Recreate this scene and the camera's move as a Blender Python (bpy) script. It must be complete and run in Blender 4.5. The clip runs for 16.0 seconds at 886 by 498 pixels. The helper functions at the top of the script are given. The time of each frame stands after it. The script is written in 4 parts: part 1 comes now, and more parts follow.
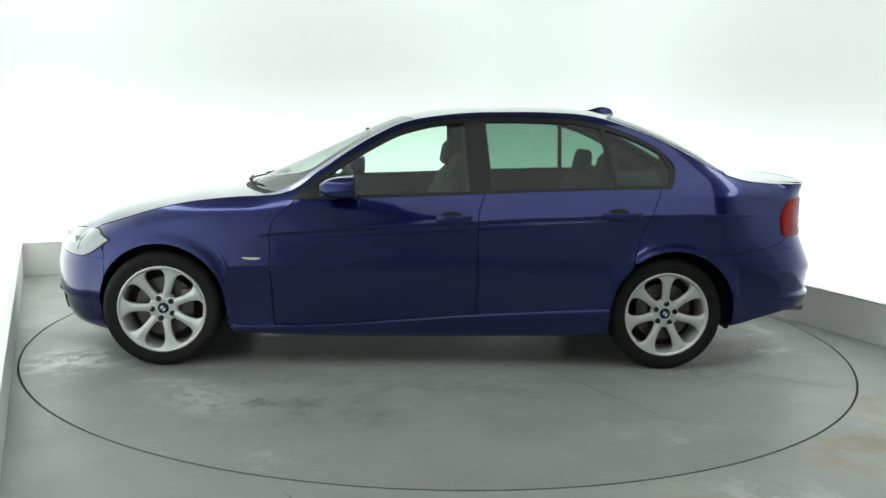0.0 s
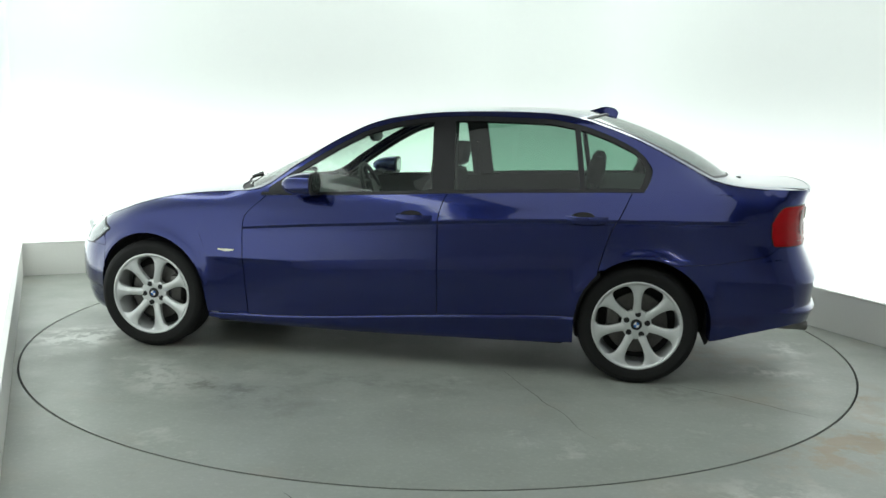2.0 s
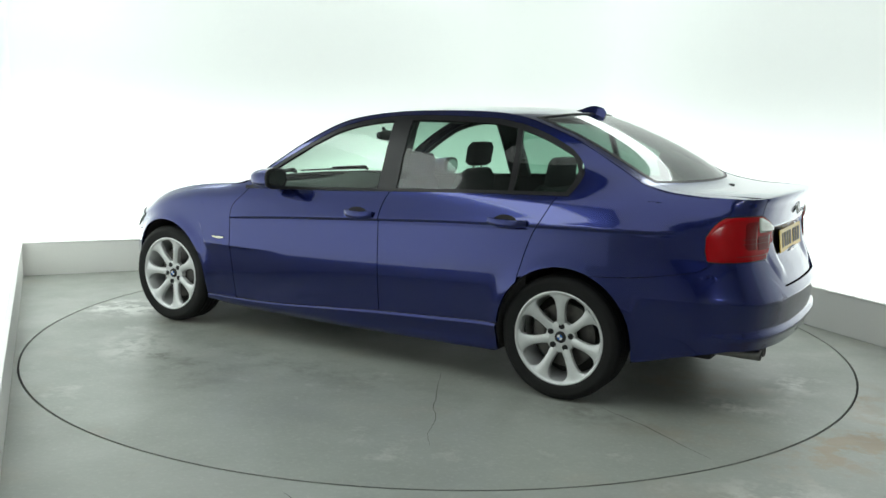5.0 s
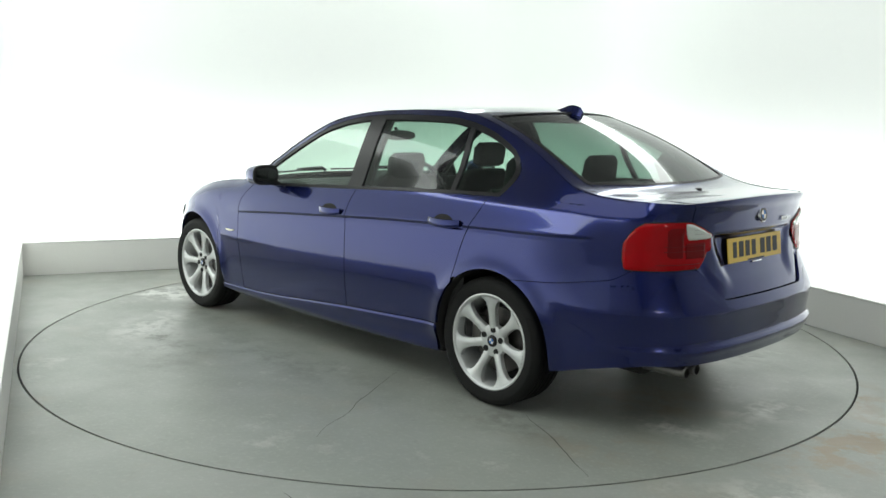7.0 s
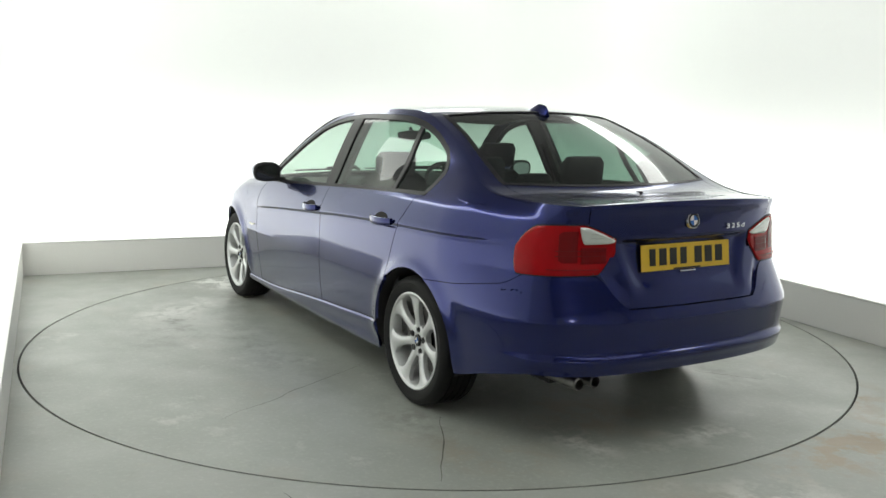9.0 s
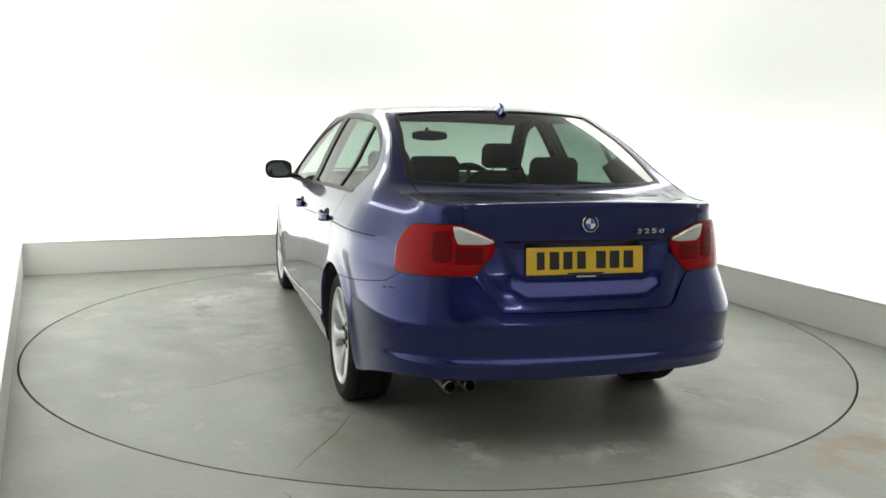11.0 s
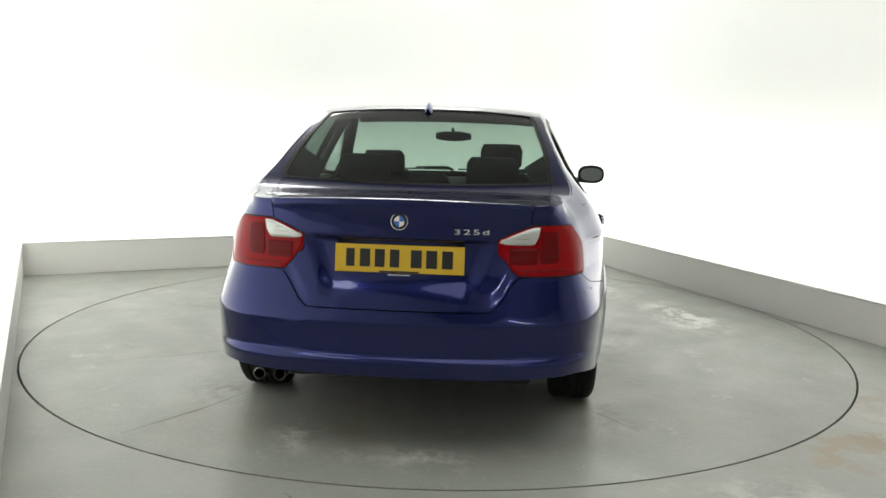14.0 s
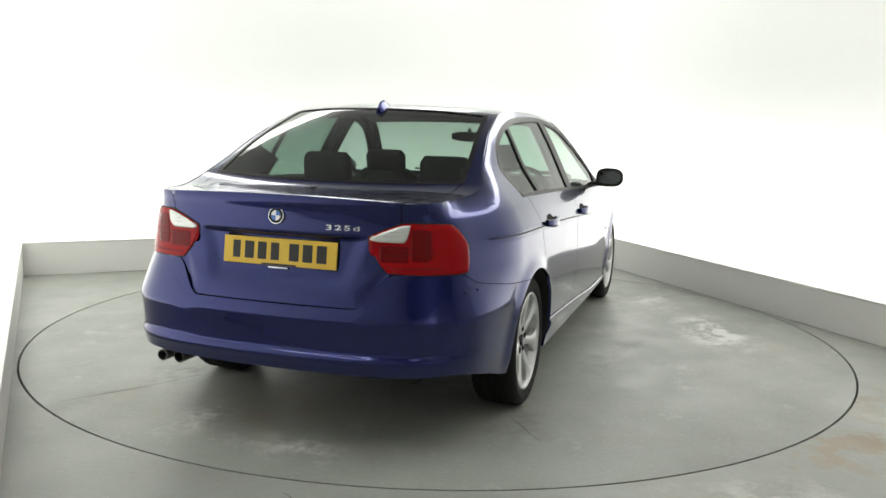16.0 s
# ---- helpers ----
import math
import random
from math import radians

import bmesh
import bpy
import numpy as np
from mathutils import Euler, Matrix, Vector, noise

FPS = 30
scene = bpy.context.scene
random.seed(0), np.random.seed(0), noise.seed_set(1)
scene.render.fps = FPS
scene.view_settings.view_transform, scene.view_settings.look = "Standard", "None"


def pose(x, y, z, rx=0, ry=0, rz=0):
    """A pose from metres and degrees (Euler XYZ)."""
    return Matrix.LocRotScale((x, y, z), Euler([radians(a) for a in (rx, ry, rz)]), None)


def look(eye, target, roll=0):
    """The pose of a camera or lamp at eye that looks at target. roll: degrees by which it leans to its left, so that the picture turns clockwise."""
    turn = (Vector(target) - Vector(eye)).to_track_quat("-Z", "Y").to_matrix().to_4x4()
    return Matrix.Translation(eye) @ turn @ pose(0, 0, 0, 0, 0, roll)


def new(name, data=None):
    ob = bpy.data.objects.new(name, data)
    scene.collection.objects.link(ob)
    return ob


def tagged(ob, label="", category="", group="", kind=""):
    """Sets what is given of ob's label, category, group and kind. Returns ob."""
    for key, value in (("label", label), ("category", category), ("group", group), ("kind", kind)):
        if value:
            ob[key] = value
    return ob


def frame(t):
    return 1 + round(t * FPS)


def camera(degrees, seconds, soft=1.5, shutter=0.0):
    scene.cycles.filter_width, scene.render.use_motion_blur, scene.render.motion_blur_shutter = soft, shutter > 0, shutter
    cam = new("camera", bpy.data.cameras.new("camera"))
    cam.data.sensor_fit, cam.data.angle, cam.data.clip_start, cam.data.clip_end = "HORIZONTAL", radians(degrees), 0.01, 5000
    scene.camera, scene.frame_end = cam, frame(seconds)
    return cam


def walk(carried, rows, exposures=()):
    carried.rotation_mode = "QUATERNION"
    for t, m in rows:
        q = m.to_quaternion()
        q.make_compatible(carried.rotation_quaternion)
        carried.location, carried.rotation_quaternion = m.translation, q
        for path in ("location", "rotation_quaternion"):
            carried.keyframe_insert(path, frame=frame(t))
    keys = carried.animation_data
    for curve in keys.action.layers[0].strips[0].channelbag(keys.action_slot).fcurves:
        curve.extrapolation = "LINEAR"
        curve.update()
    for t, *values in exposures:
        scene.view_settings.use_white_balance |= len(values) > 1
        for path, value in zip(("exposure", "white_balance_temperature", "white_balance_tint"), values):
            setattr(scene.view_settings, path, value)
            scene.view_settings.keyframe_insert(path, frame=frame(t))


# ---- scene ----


def bisect_right(values, x):
    """How many of the sorted values are not above x."""
    lo, hi = 0, len(values)
    while lo < hi:
        mid = (lo + hi) // 2
        if x < values[mid]:
            hi = mid
        else:
            lo = mid + 1
    return lo


# ---------------------------------------------------------------- camera
EYE = (-0.0206, -5.6373, 1.4088)
PITCH, YAW, ROLL = radians(-8.846), radians(0.3207), 1.4076
AIM = (EYE[0] + math.sin(YAW) * math.cos(PITCH), EYE[1] + math.cos(YAW) * math.cos(PITCH), EYE[2] + math.sin(PITCH))
cam = camera(52.728, 16.0, soft=1.55)
walk(cam, [(0.0, look(EYE, AIM, ROLL)), (16.0, look(EYE, AIM, ROLL))],
     exposures=[(0.0, -0.05, 6400, 5.5), (4.0, -0.02, 6400, 6.0), (7.0, 0.02, 6550, 9), (9.0, 0.04, 6750, 12), (12.5, 0.09, 6950, 14.5), (16.0, 0.07, 6900, 14.5)])

# ---------------------------------------------------------------- light
world = bpy.data.worlds.new("studio")
scene.world = world
world.use_nodes = True
world.node_tree.nodes["Background"].inputs[0].default_value = (0.9, 1.0, 0.95, 1)
world.node_tree.nodes["Background"].inputs[1].default_value = 0.02
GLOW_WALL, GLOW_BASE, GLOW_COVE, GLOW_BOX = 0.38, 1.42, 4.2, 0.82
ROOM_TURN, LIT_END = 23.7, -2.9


# ---------------------------------------------------------------- materials
def material(name, color, rough=0.5, metal=0.0, coat=0.0, coat_rough=0.03, glow=0.0, spread=0.0, scale=6.0, fine=0.0, fine_scale=90.0, bump=0.0, spec=0.5):
    m = bpy.data.materials.new(name)
    m.use_nodes = True
    nt = m.node_tree
    b = nt.nodes["Principled BSDF"]
    b.inputs["Base Color"].default_value = (*color, 1)
    b.inputs["Roughness"].default_value = rough
    b.inputs["Metallic"].default_value = metal
    b.inputs["Coat Weight"].default_value = coat
    b.inputs["Coat Roughness"].default_value = coat_rough
    b.inputs["Specular IOR Level"].default_value = spec
    if glow:
        b.inputs["Emission Color"].default_value = (*color, 1)
        b.inputs["Emission Strength"].default_value = glow
    if spread or fine or bump:
        tc = nt.nodes.new("ShaderNodeTexCoord")
        n1 = nt.nodes.new("ShaderNodeTexNoise")
        n1.inputs["Scale"].default_value, n1.inputs["Detail"].default_value = scale, 5
        n2 = nt.nodes.new("ShaderNodeTexNoise")
        n2.inputs["Scale"].default_value, n2.inputs["Detail"].default_value = fine_scale, 4
        nt.links.new(tc.outputs["Object"], n1.inputs["Vector"])
        nt.links.new(tc.outputs["Object"], n2.inputs["Vector"])
        ma = nt.nodes.new("ShaderNodeMath")
        ma.operation = "MULTIPLY_ADD"
        ma.inputs[1].default_value, ma.inputs[2].default_value = spread * 2, 1 - spread
        nt.links.new(n1.outputs["Fac"], ma.inputs[0])
        mb = nt.nodes.new("ShaderNodeMath")
        mb.operation = "MULTIPLY_ADD"
        mb.inputs[1].default_value = fine * 2
        nt.links.new(n2.outputs["Fac"], mb.inputs[0])
        mc = nt.nodes.new("ShaderNodeMath")
        mc.operation = "SUBTRACT"
        mc.inputs[1].default_value = fine
        nt.links.new(mb.outputs[0], mc.inputs[0])
        nt.links.new(ma.outputs[0], mb.inputs[2])
        mx = nt.nodes.new("ShaderNodeMix")
        mx.data_type, mx.blend_type = "RGBA", "MULTIPLY"
        mx.inputs["Factor"].default_value = 1
        mx.inputs["A"].default_value = (*color, 1)
        nt.links.new(mc.outputs[0], mx.inputs["B"])
        nt.links.new(mx.outputs["Result"], b.inputs["Base Color"])
        if bump:
            bp = nt.nodes.new("ShaderNodeBump")
            bp.inputs["Strength"].default_value, bp.inputs["Distance"].default_value = bump, 0.002
            nt.links.new(n2.outputs["Fac"], bp.inputs["Height"])
            nt.links.new(bp.outputs["Normal"], b.inputs["Normal"])
    return m


def glass_material(name, tint, gloss=0.02, sheen=0.045):
    m = bpy.data.materials.new(name)
    m.use_nodes = True
    nt = m.node_tree
    nt.nodes.remove(nt.nodes["Principled BSDF"])
    out = nt.nodes["Material Output"]
    tr = nt.nodes.new("ShaderNodeBsdfTransparent")
    tr.inputs[0].default_value = (*tint, 1)
    gl = nt.nodes.new("ShaderNodeBsdfGlossy")
    gl.inputs["Roughness"].default_value = gloss
    lw = nt.nodes.new("ShaderNodeLayerWeight")
    lw.inputs["Blend"].default_value = 0.5
    pw = nt.nodes.new("ShaderNodeMath")
    pw.operation, pw.inputs[1].default_value = "POWER", 4.5
    fr = nt.nodes.new("ShaderNodeMath")
    fr.operation, fr.inputs[1].default_value, fr.inputs[2].default_value = "MULTIPLY_ADD", 0.92, sheen
    nt.links.new(lw.outputs["Facing"], pw.inputs[0])
    nt.links.new(pw.outputs[0], fr.inputs[0])
    mx = nt.nodes.new("ShaderNodeMixShader")
    nt.links.new(fr.outputs[0], mx.inputs[0])
    nt.links.new(tr.outputs[0], mx.inputs[1])
    nt.links.new(gl.outputs[0], mx.inputs[2])
    nt.links.new(mx.outputs[0], out.inputs["Surface"])
    return m


def paint_material():
    m = material("blue_metallic_paint", (0.020, 0.026, 0.185), 0.21, 0.85, coat=1.0, coat_rough=0.015)
    nt = m.node_tree
    b = nt.nodes["Principled BSDF"]
    b.inputs["Coat IOR"].default_value = 1.47
    tc = nt.nodes.new("ShaderNodeTexCoord")
    n = nt.nodes.new("ShaderNodeTexNoise")
    n.inputs["Scale"].default_value, n.inputs["Detail"].default_value = 900, 2
    r = nt.nodes.new("ShaderNodeMix")
    r.data_type = "RGBA"
    r.inputs["A"].default_value, r.inputs["B"].default_value = (0.0035, 0.009, 0.086, 1), (0.008, 0.017, 0.145, 1)
    nt.links.new(tc.outputs["Object"], n.inputs["Vector"])
    nt.links.new(n.outputs["Fac"], r.inputs["Factor"])
    nt.links.new(r.outputs["Result"], b.inputs["Base Color"])
    n2 = nt.nodes.new("ShaderNodeTexNoise")
    n2.inputs["Scale"].default_value, n2.inputs["Detail"].default_value = 260, 1
    bp = nt.nodes.new("ShaderNodeBump")
    bp.inputs["Strength"].default_value, bp.inputs["Distance"].default_value = 0.03, 0.001
    nt.links.new(tc.outputs["Object"], n2.inputs["Vector"])
    nt.links.new(n2.outputs["Fac"], bp.inputs["Height"])
    nt.links.new(bp.outputs["Normal"], b.inputs["Coat Normal"])
    return m


def concrete_material(name, base, dark, pale, warm, seed, scuffs=()):
    """Painted concrete: broad clouds, scuffed pale patches, brownish stains and a fine speckle."""
    m = bpy.data.materials.new(name)
    m.use_nodes = True
    nt = m.node_tree
    b = nt.nodes["Principled BSDF"]
    tc = nt.nodes.new("ShaderNodeTexCoord")
    mp = nt.nodes.new("ShaderNodeMapping")
    mp.inputs["Location"].default_value = (seed, seed * 1.7, 0)
    nt.links.new(tc.outputs["Object"], mp.inputs["Vector"])

    def cloud(scale, lo, hi, detail=5, rough=0.6):
        n = nt.nodes.new("ShaderNodeTexNoise")
        n.inputs["Scale"].default_value, n.inputs["Detail"].default_value, n.inputs["Roughness"].default_value = scale, detail, rough
        nt.links.new(mp.outputs[0], n.inputs["Vector"])
        r = nt.nodes.new("ShaderNodeMapRange")
        r.inputs["From Min"].default_value, r.inputs["From Max"].default_value = lo, hi
        nt.links.new(n.outputs["Fac"], r.inputs["Value"])
        return r.outputs[0]

    def mix(a, c, fac, amount):
        x = nt.nodes.new("ShaderNodeMix")
        x.data_type = "RGBA"
        k = nt.nodes.new("ShaderNodeMath")
        k.operation = "MULTIPLY"
        k.inputs[1].default_value = amount
        nt.links.new(fac, k.inputs[0])
        nt.links.new(k.outputs[0], x.inputs["Factor"])
        if isinstance(a, tuple):
            x.inputs["A"].default_value = (*a, 1)
        else:
            nt.links.new(a, x.inputs["A"])
        x.inputs["B"].default_value = (*c, 1)
        return x.outputs["Result"]

    c = mix(base, dark, cloud(0.9, 0.42, 0.68), 0.7)
    c = mix(c, warm, cloud(1.6, 0.56, 0.74), 0.5)
    c = mix(c, pale, cloud(2.6, 0.58, 0.70, 8, 0.75), 0.6)
    c = mix(c, dark, cloud(7.0, 0.56, 0.70, 9, 0.8), 0.5)
    c = mix(c, pale, cloud(45.0, 0.52, 0.72), 0.22)
    # tyre scuffs, dried splashes and dark patches, each where it lies on the floor
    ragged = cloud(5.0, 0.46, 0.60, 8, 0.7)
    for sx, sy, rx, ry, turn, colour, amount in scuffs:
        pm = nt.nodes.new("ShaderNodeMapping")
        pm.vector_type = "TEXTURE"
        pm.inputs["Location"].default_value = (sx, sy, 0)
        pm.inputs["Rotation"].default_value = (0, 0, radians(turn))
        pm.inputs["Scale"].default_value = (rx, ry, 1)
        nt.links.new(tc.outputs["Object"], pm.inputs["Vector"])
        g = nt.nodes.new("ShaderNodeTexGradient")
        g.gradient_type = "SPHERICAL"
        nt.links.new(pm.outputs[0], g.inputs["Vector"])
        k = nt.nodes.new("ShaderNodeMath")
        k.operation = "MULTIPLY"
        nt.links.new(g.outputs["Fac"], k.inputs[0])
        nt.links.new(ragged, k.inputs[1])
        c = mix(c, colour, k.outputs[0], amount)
    nt.links.new(c, b.inputs["Base Color"])
    r = nt.nodes.new("ShaderNodeMapRange")
    r.inputs["To Min"].default_value, r.inputs["To Max"].default_value = 0.30, 0.52
    nt.links.new(cloud(3.0, 0.35, 0.7), r.inputs["Value"])
    nt.links.new(r.outputs[0], b.inputs["Roughness"])
    bp = nt.nodes.new("ShaderNodeBump")
    bp.inputs["Strength"].default_value, bp.inputs["Distance"].default_value = 0.15, 0.002
    nt.links.new(cloud(25.0, 0.3, 0.7), bp.inputs["Height"])
    nt.links.new(bp.outputs["Normal"], b.inputs["Normal"])
    b.inputs["Specular IOR Level"].default_value = 0.4
    return m


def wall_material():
    """White wall with added emission in place of lamplight washing up from its foot."""
    m = material("white_wall_added_glow", (0.86, 0.90, 0.87), 0.9, glow=GLOW_WALL, spread=0.03, scale=0.6, fine=0.01)
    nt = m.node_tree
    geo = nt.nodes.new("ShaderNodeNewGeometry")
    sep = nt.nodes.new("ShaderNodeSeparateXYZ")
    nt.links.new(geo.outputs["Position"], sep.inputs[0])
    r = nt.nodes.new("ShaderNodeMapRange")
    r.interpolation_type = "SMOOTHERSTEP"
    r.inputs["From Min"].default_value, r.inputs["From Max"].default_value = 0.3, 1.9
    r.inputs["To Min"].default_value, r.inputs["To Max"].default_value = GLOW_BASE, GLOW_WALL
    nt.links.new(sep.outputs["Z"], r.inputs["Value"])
    # the added glow fades out towards the front of the studio
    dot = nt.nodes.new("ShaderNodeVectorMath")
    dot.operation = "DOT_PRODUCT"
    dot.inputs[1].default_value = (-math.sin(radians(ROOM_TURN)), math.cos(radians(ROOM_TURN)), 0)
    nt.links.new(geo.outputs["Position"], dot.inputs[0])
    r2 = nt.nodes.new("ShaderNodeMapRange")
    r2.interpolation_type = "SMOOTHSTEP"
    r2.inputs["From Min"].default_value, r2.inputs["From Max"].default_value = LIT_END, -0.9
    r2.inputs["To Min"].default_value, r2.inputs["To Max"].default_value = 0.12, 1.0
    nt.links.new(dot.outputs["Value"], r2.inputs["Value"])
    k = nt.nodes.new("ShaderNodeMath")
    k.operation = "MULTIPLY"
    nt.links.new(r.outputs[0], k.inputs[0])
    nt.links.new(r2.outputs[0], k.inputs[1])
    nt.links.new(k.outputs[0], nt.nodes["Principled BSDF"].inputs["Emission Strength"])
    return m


PAINT = paint_material()
GLASS = glass_material("green_tinted_glass", (0.76, 0.88, 0.81))
SIDE_GLASS = glass_material("green_privacy_glass", (0.34, 0.48, 0.41))
REAR_GLASS = glass_material("dark_tinted_glass", (0.35, 0.44, 0.40), sheen=0.11)
BLACK = material("black_gloss_trim", (0.012, 0.012, 0.013), 0.32, spec=0.3, spread=0.15, scale=20, fine=0.1)
RUBBER = material("black_rubber", (0.010, 0.010, 0.010), 0.7, spec=0.25, spread=0.2, scale=14, fine=0.15, bump=0.2)
PLASTIC = material("black_plastic", (0.012, 0.012, 0.013), 0.5, spec=0.35, spread=0.2, scale=18, fine=0.12, bump=0.15)
UNDER = material("underbody_coating", (0.02, 0.019, 0.018), 0.9, spread=0.3, scale=8, fine=0.2)
ALLOY = material("silver_painted_alloy", (0.62, 0.63, 0.63), 0.36, 0.45, spread=0.05, scale=12, fine=0.06, coat=0.3)
STEEL = material("brake_steel", (0.11, 0.105, 0.10), 0.45, 0.9, spread=0.25, scale=30, fine=0.2)
PIPE = material("sooty_exhaust_steel", (0.19, 0.185, 0.18), 0.38, 0.9, spread=0.35, scale=25, fine=0.15)
CHROME = material("chrome", (0.82, 0.83, 0.84), 0.12, 1.0, fine=0.03)
MIRROR = material("mirror_silver", (0.28, 0.30, 0.30), 0.02, 1.0)
RED = material("red_lamp_plastic", (0.32, 0.001, 0.004), 0.10, coat=0.22, spec=0.12, spread=0.12, scale=30, fine=0.05, fine_scale=140)
RIB_RED = material("deep_red_rib", (0.10, 0.001, 0.002), 0.3, coat=0.2, spec=0.15, spread=0.1, scale=40)
DEEP_RED = material("dark_red_lamp_plastic", (0.155, 0.001, 0.003), 0.2, coat=0.22, spec=0.12, spread=0.2, scale=40, fine=0.1)
CLEAR = material("clear_silver_lamp", (0.72, 0.75, 0.72), 0.22, 0.35, coat=1.0, spread=0.1, scale=60, fine=0.06)
LENS = material("headlamp_lens", (0.30, 0.33, 0.34), 0.12, 0.6, coat=1.0, spread=0.2, scale=14, fine=0.06)
AMBER = material("clear_indicator", (0.62, 0.60, 0.45), 0.2, 0.2, coat=1.0, spread=0.1, scale=60)
PLATE = material("yellow_plate", (0.72, 0.46, 0.03), 0.4, coat=0.3, spread=0.05, scale=20, fine=0.04)
INK = material("plate_ink", (0.015, 0.015, 0.015), 0.5)
CLOTH = material("dark_seat_cloth", (0.030, 0.030, 0.032), 0.9, spread=0.2, scale=9, fine=0.15, fine_scale=110, bump=0.1)
TRIM = material("cabin_trim", (0.035, 0.035, 0.036), 0.7, spread=0.2, scale=9, fine=0.15, bump=0.2)
LINING = material("pale_headlining", (0.13, 0.13, 0.125), 0.95, spread=0.08, scale=12, fine=0.08)
ROUND_BLUE = material("badge_blue", (0.05, 0.18, 0.55), 0.25, coat=1.0)
ROUND_WHITE = material("badge_white", (0.8, 0.8, 0.8), 0.25, coat=1.0)
PALE, BROWN, DARK_PATCH = (0.66, 0.67, 0.63), (0.33, 0.27, 0.19), (0.17, 0.175, 0.15)
# the darkest entries lie by the wheels and along both sides of the car
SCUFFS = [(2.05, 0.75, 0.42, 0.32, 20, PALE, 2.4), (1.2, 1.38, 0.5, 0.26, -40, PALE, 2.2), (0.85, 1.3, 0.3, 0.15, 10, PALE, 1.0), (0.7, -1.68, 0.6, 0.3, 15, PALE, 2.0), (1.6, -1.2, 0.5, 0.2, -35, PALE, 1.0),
          (-1.95, 0.44, 0.3, 0.16, 5, PALE, 1.3), (-2.15, -0.12, 0.3, 0.2, 70, PALE, 1.1), (0.9, 1.45, 0.9, 0.35, -20, DARK_PATCH, 1.0), (-1.7, 0.2, 0.5, 0.4, 0, BROWN, 0.8), (-1.9, 0.85, 0.4, 0.3, 30, BROWN, 0.7),
          (1.5, 0.85, 0.5, 0.25, 0, DARK_PATCH, 0.8), (-1.4, 0.95, 0.45, 0.25, 0, DARK_PATCH, 0.8), (1.4, -0.9, 0.5, 0.25, 0, DARK_PATCH, 0.8), (-1.5, -0.9, 0.5, 0.25, 0, DARK_PATCH, 0.7), (0.1, 1.15, 1.3, 0.3, 0, DARK_PATCH, 0.7), (0.0, -1.1, 1.3, 0.3, 0, DARK_PATCH, 0.5)]
FLOOR_SCUFFS = [(1.80, -1.90, 0.75, 0.35, 35, BROWN, 1.6), (2.15, -1.25, 0.4, 0.2, 60, BROWN, 1.0), (-0.9, -2.75, 0.5, 0.2, 10, DARK_PATCH, 0.8), (1.2, -2.5, 0.5, 0.25, 20, PALE, 0.8)]
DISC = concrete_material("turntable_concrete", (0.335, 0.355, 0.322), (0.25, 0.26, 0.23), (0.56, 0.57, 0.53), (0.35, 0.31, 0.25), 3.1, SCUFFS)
FLOOR = concrete_material("floor_concrete", (0.355, 0.372, 0.342), (0.28, 0.29, 0.26), (0.52, 0.53, 0.50), (0.38, 0.34, 0.27), 9.4, FLOOR_SCUFFS)
CRACK = material("crack_dirt", (0.10, 0.10, 0.085), 0.9, spread=0.4, scale=12)
GAP = material("ring_gap_rubber", (0.012, 0.013, 0.012), 0.8, spread=0.3, scale=4)
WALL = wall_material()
CEIL = material("grey_ceiling", (0.26, 0.26, 0.26), 0.9, spread=0.05, scale=0.8)
# unseen walls near the viewer: the grey stands in for dimmer light there
FRONTWALL = material("dim_grey_front_wall", (0.62, 0.63, 0.62), 0.9, spread=0.06, scale=0.6)
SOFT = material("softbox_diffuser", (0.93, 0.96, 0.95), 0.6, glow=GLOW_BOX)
TUBE = material("fluorescent_tube", (1.0, 1.0, 1.0), 0.4, glow=30.0)
COVE = material("cove_light", (0.92, 0.97, 0.95), 0.6, glow=GLOW_COVE)
PLINTH = material("grey_painted_plinth", (0.83, 0.82, 0.79), 0.6, spread=0.06, scale=1.5, fine=0.03, bump=0.05)
CAP = material("white_plinth_cap", (0.82, 0.82, 0.80), 0.5, spread=0.04, scale=3)


# ---------------------------------------------------------------- mesh helpers
def mesh_ob(name, verts, faces, mat, parent=None, label="", smooth=True):
    me = bpy.data.meshes.new(name)
    me.from_pydata([tuple(v) for v in verts], [], faces)
    me.materials.append(mat)
    if smooth:
        me.polygons.foreach_set("use_smooth", [True] * len(me.polygons))
    me.update()
    ob = new(name, me)
    if parent:
        ob.parent = parent
    if label:
        ob["label"] = label
    return ob


def part(name, bm, mat, parent=None, label="", smooth=True):
    me = bpy.data.meshes.new(name)
    bmesh.ops.recalc_face_normals(bm, faces=bm.faces)
    bm.to_mesh(me)
    bm.free()
    me.materials.append(mat)
    if smooth:
        me.polygons.foreach_set("use_smooth", [True] * len(me.polygons))
        me.set_sharp_from_angle(angle=radians(38))
    ob = new(name, me)
    if parent:
        ob.parent = parent
    if label:
        ob["label"] = label
    return ob


def box(size, at=(0, 0, 0), bevel=0.0, m=None, seg=2, bm=None):
    bm = bm or bmesh.new()
    mat = (m or Matrix()) @ Matrix.Translation(at) @ Matrix.Diagonal((*size, 1))
    r = bmesh.ops.create_cube(bm, size=1, matrix=mat)
    if bevel:
        edges = {e for v in r["verts"] for e in v.link_edges}
        bmesh.ops.bevel(bm, geom=list(edges), offset=bevel, segments=seg, profile=0.5, affect="EDGES")
    return bm


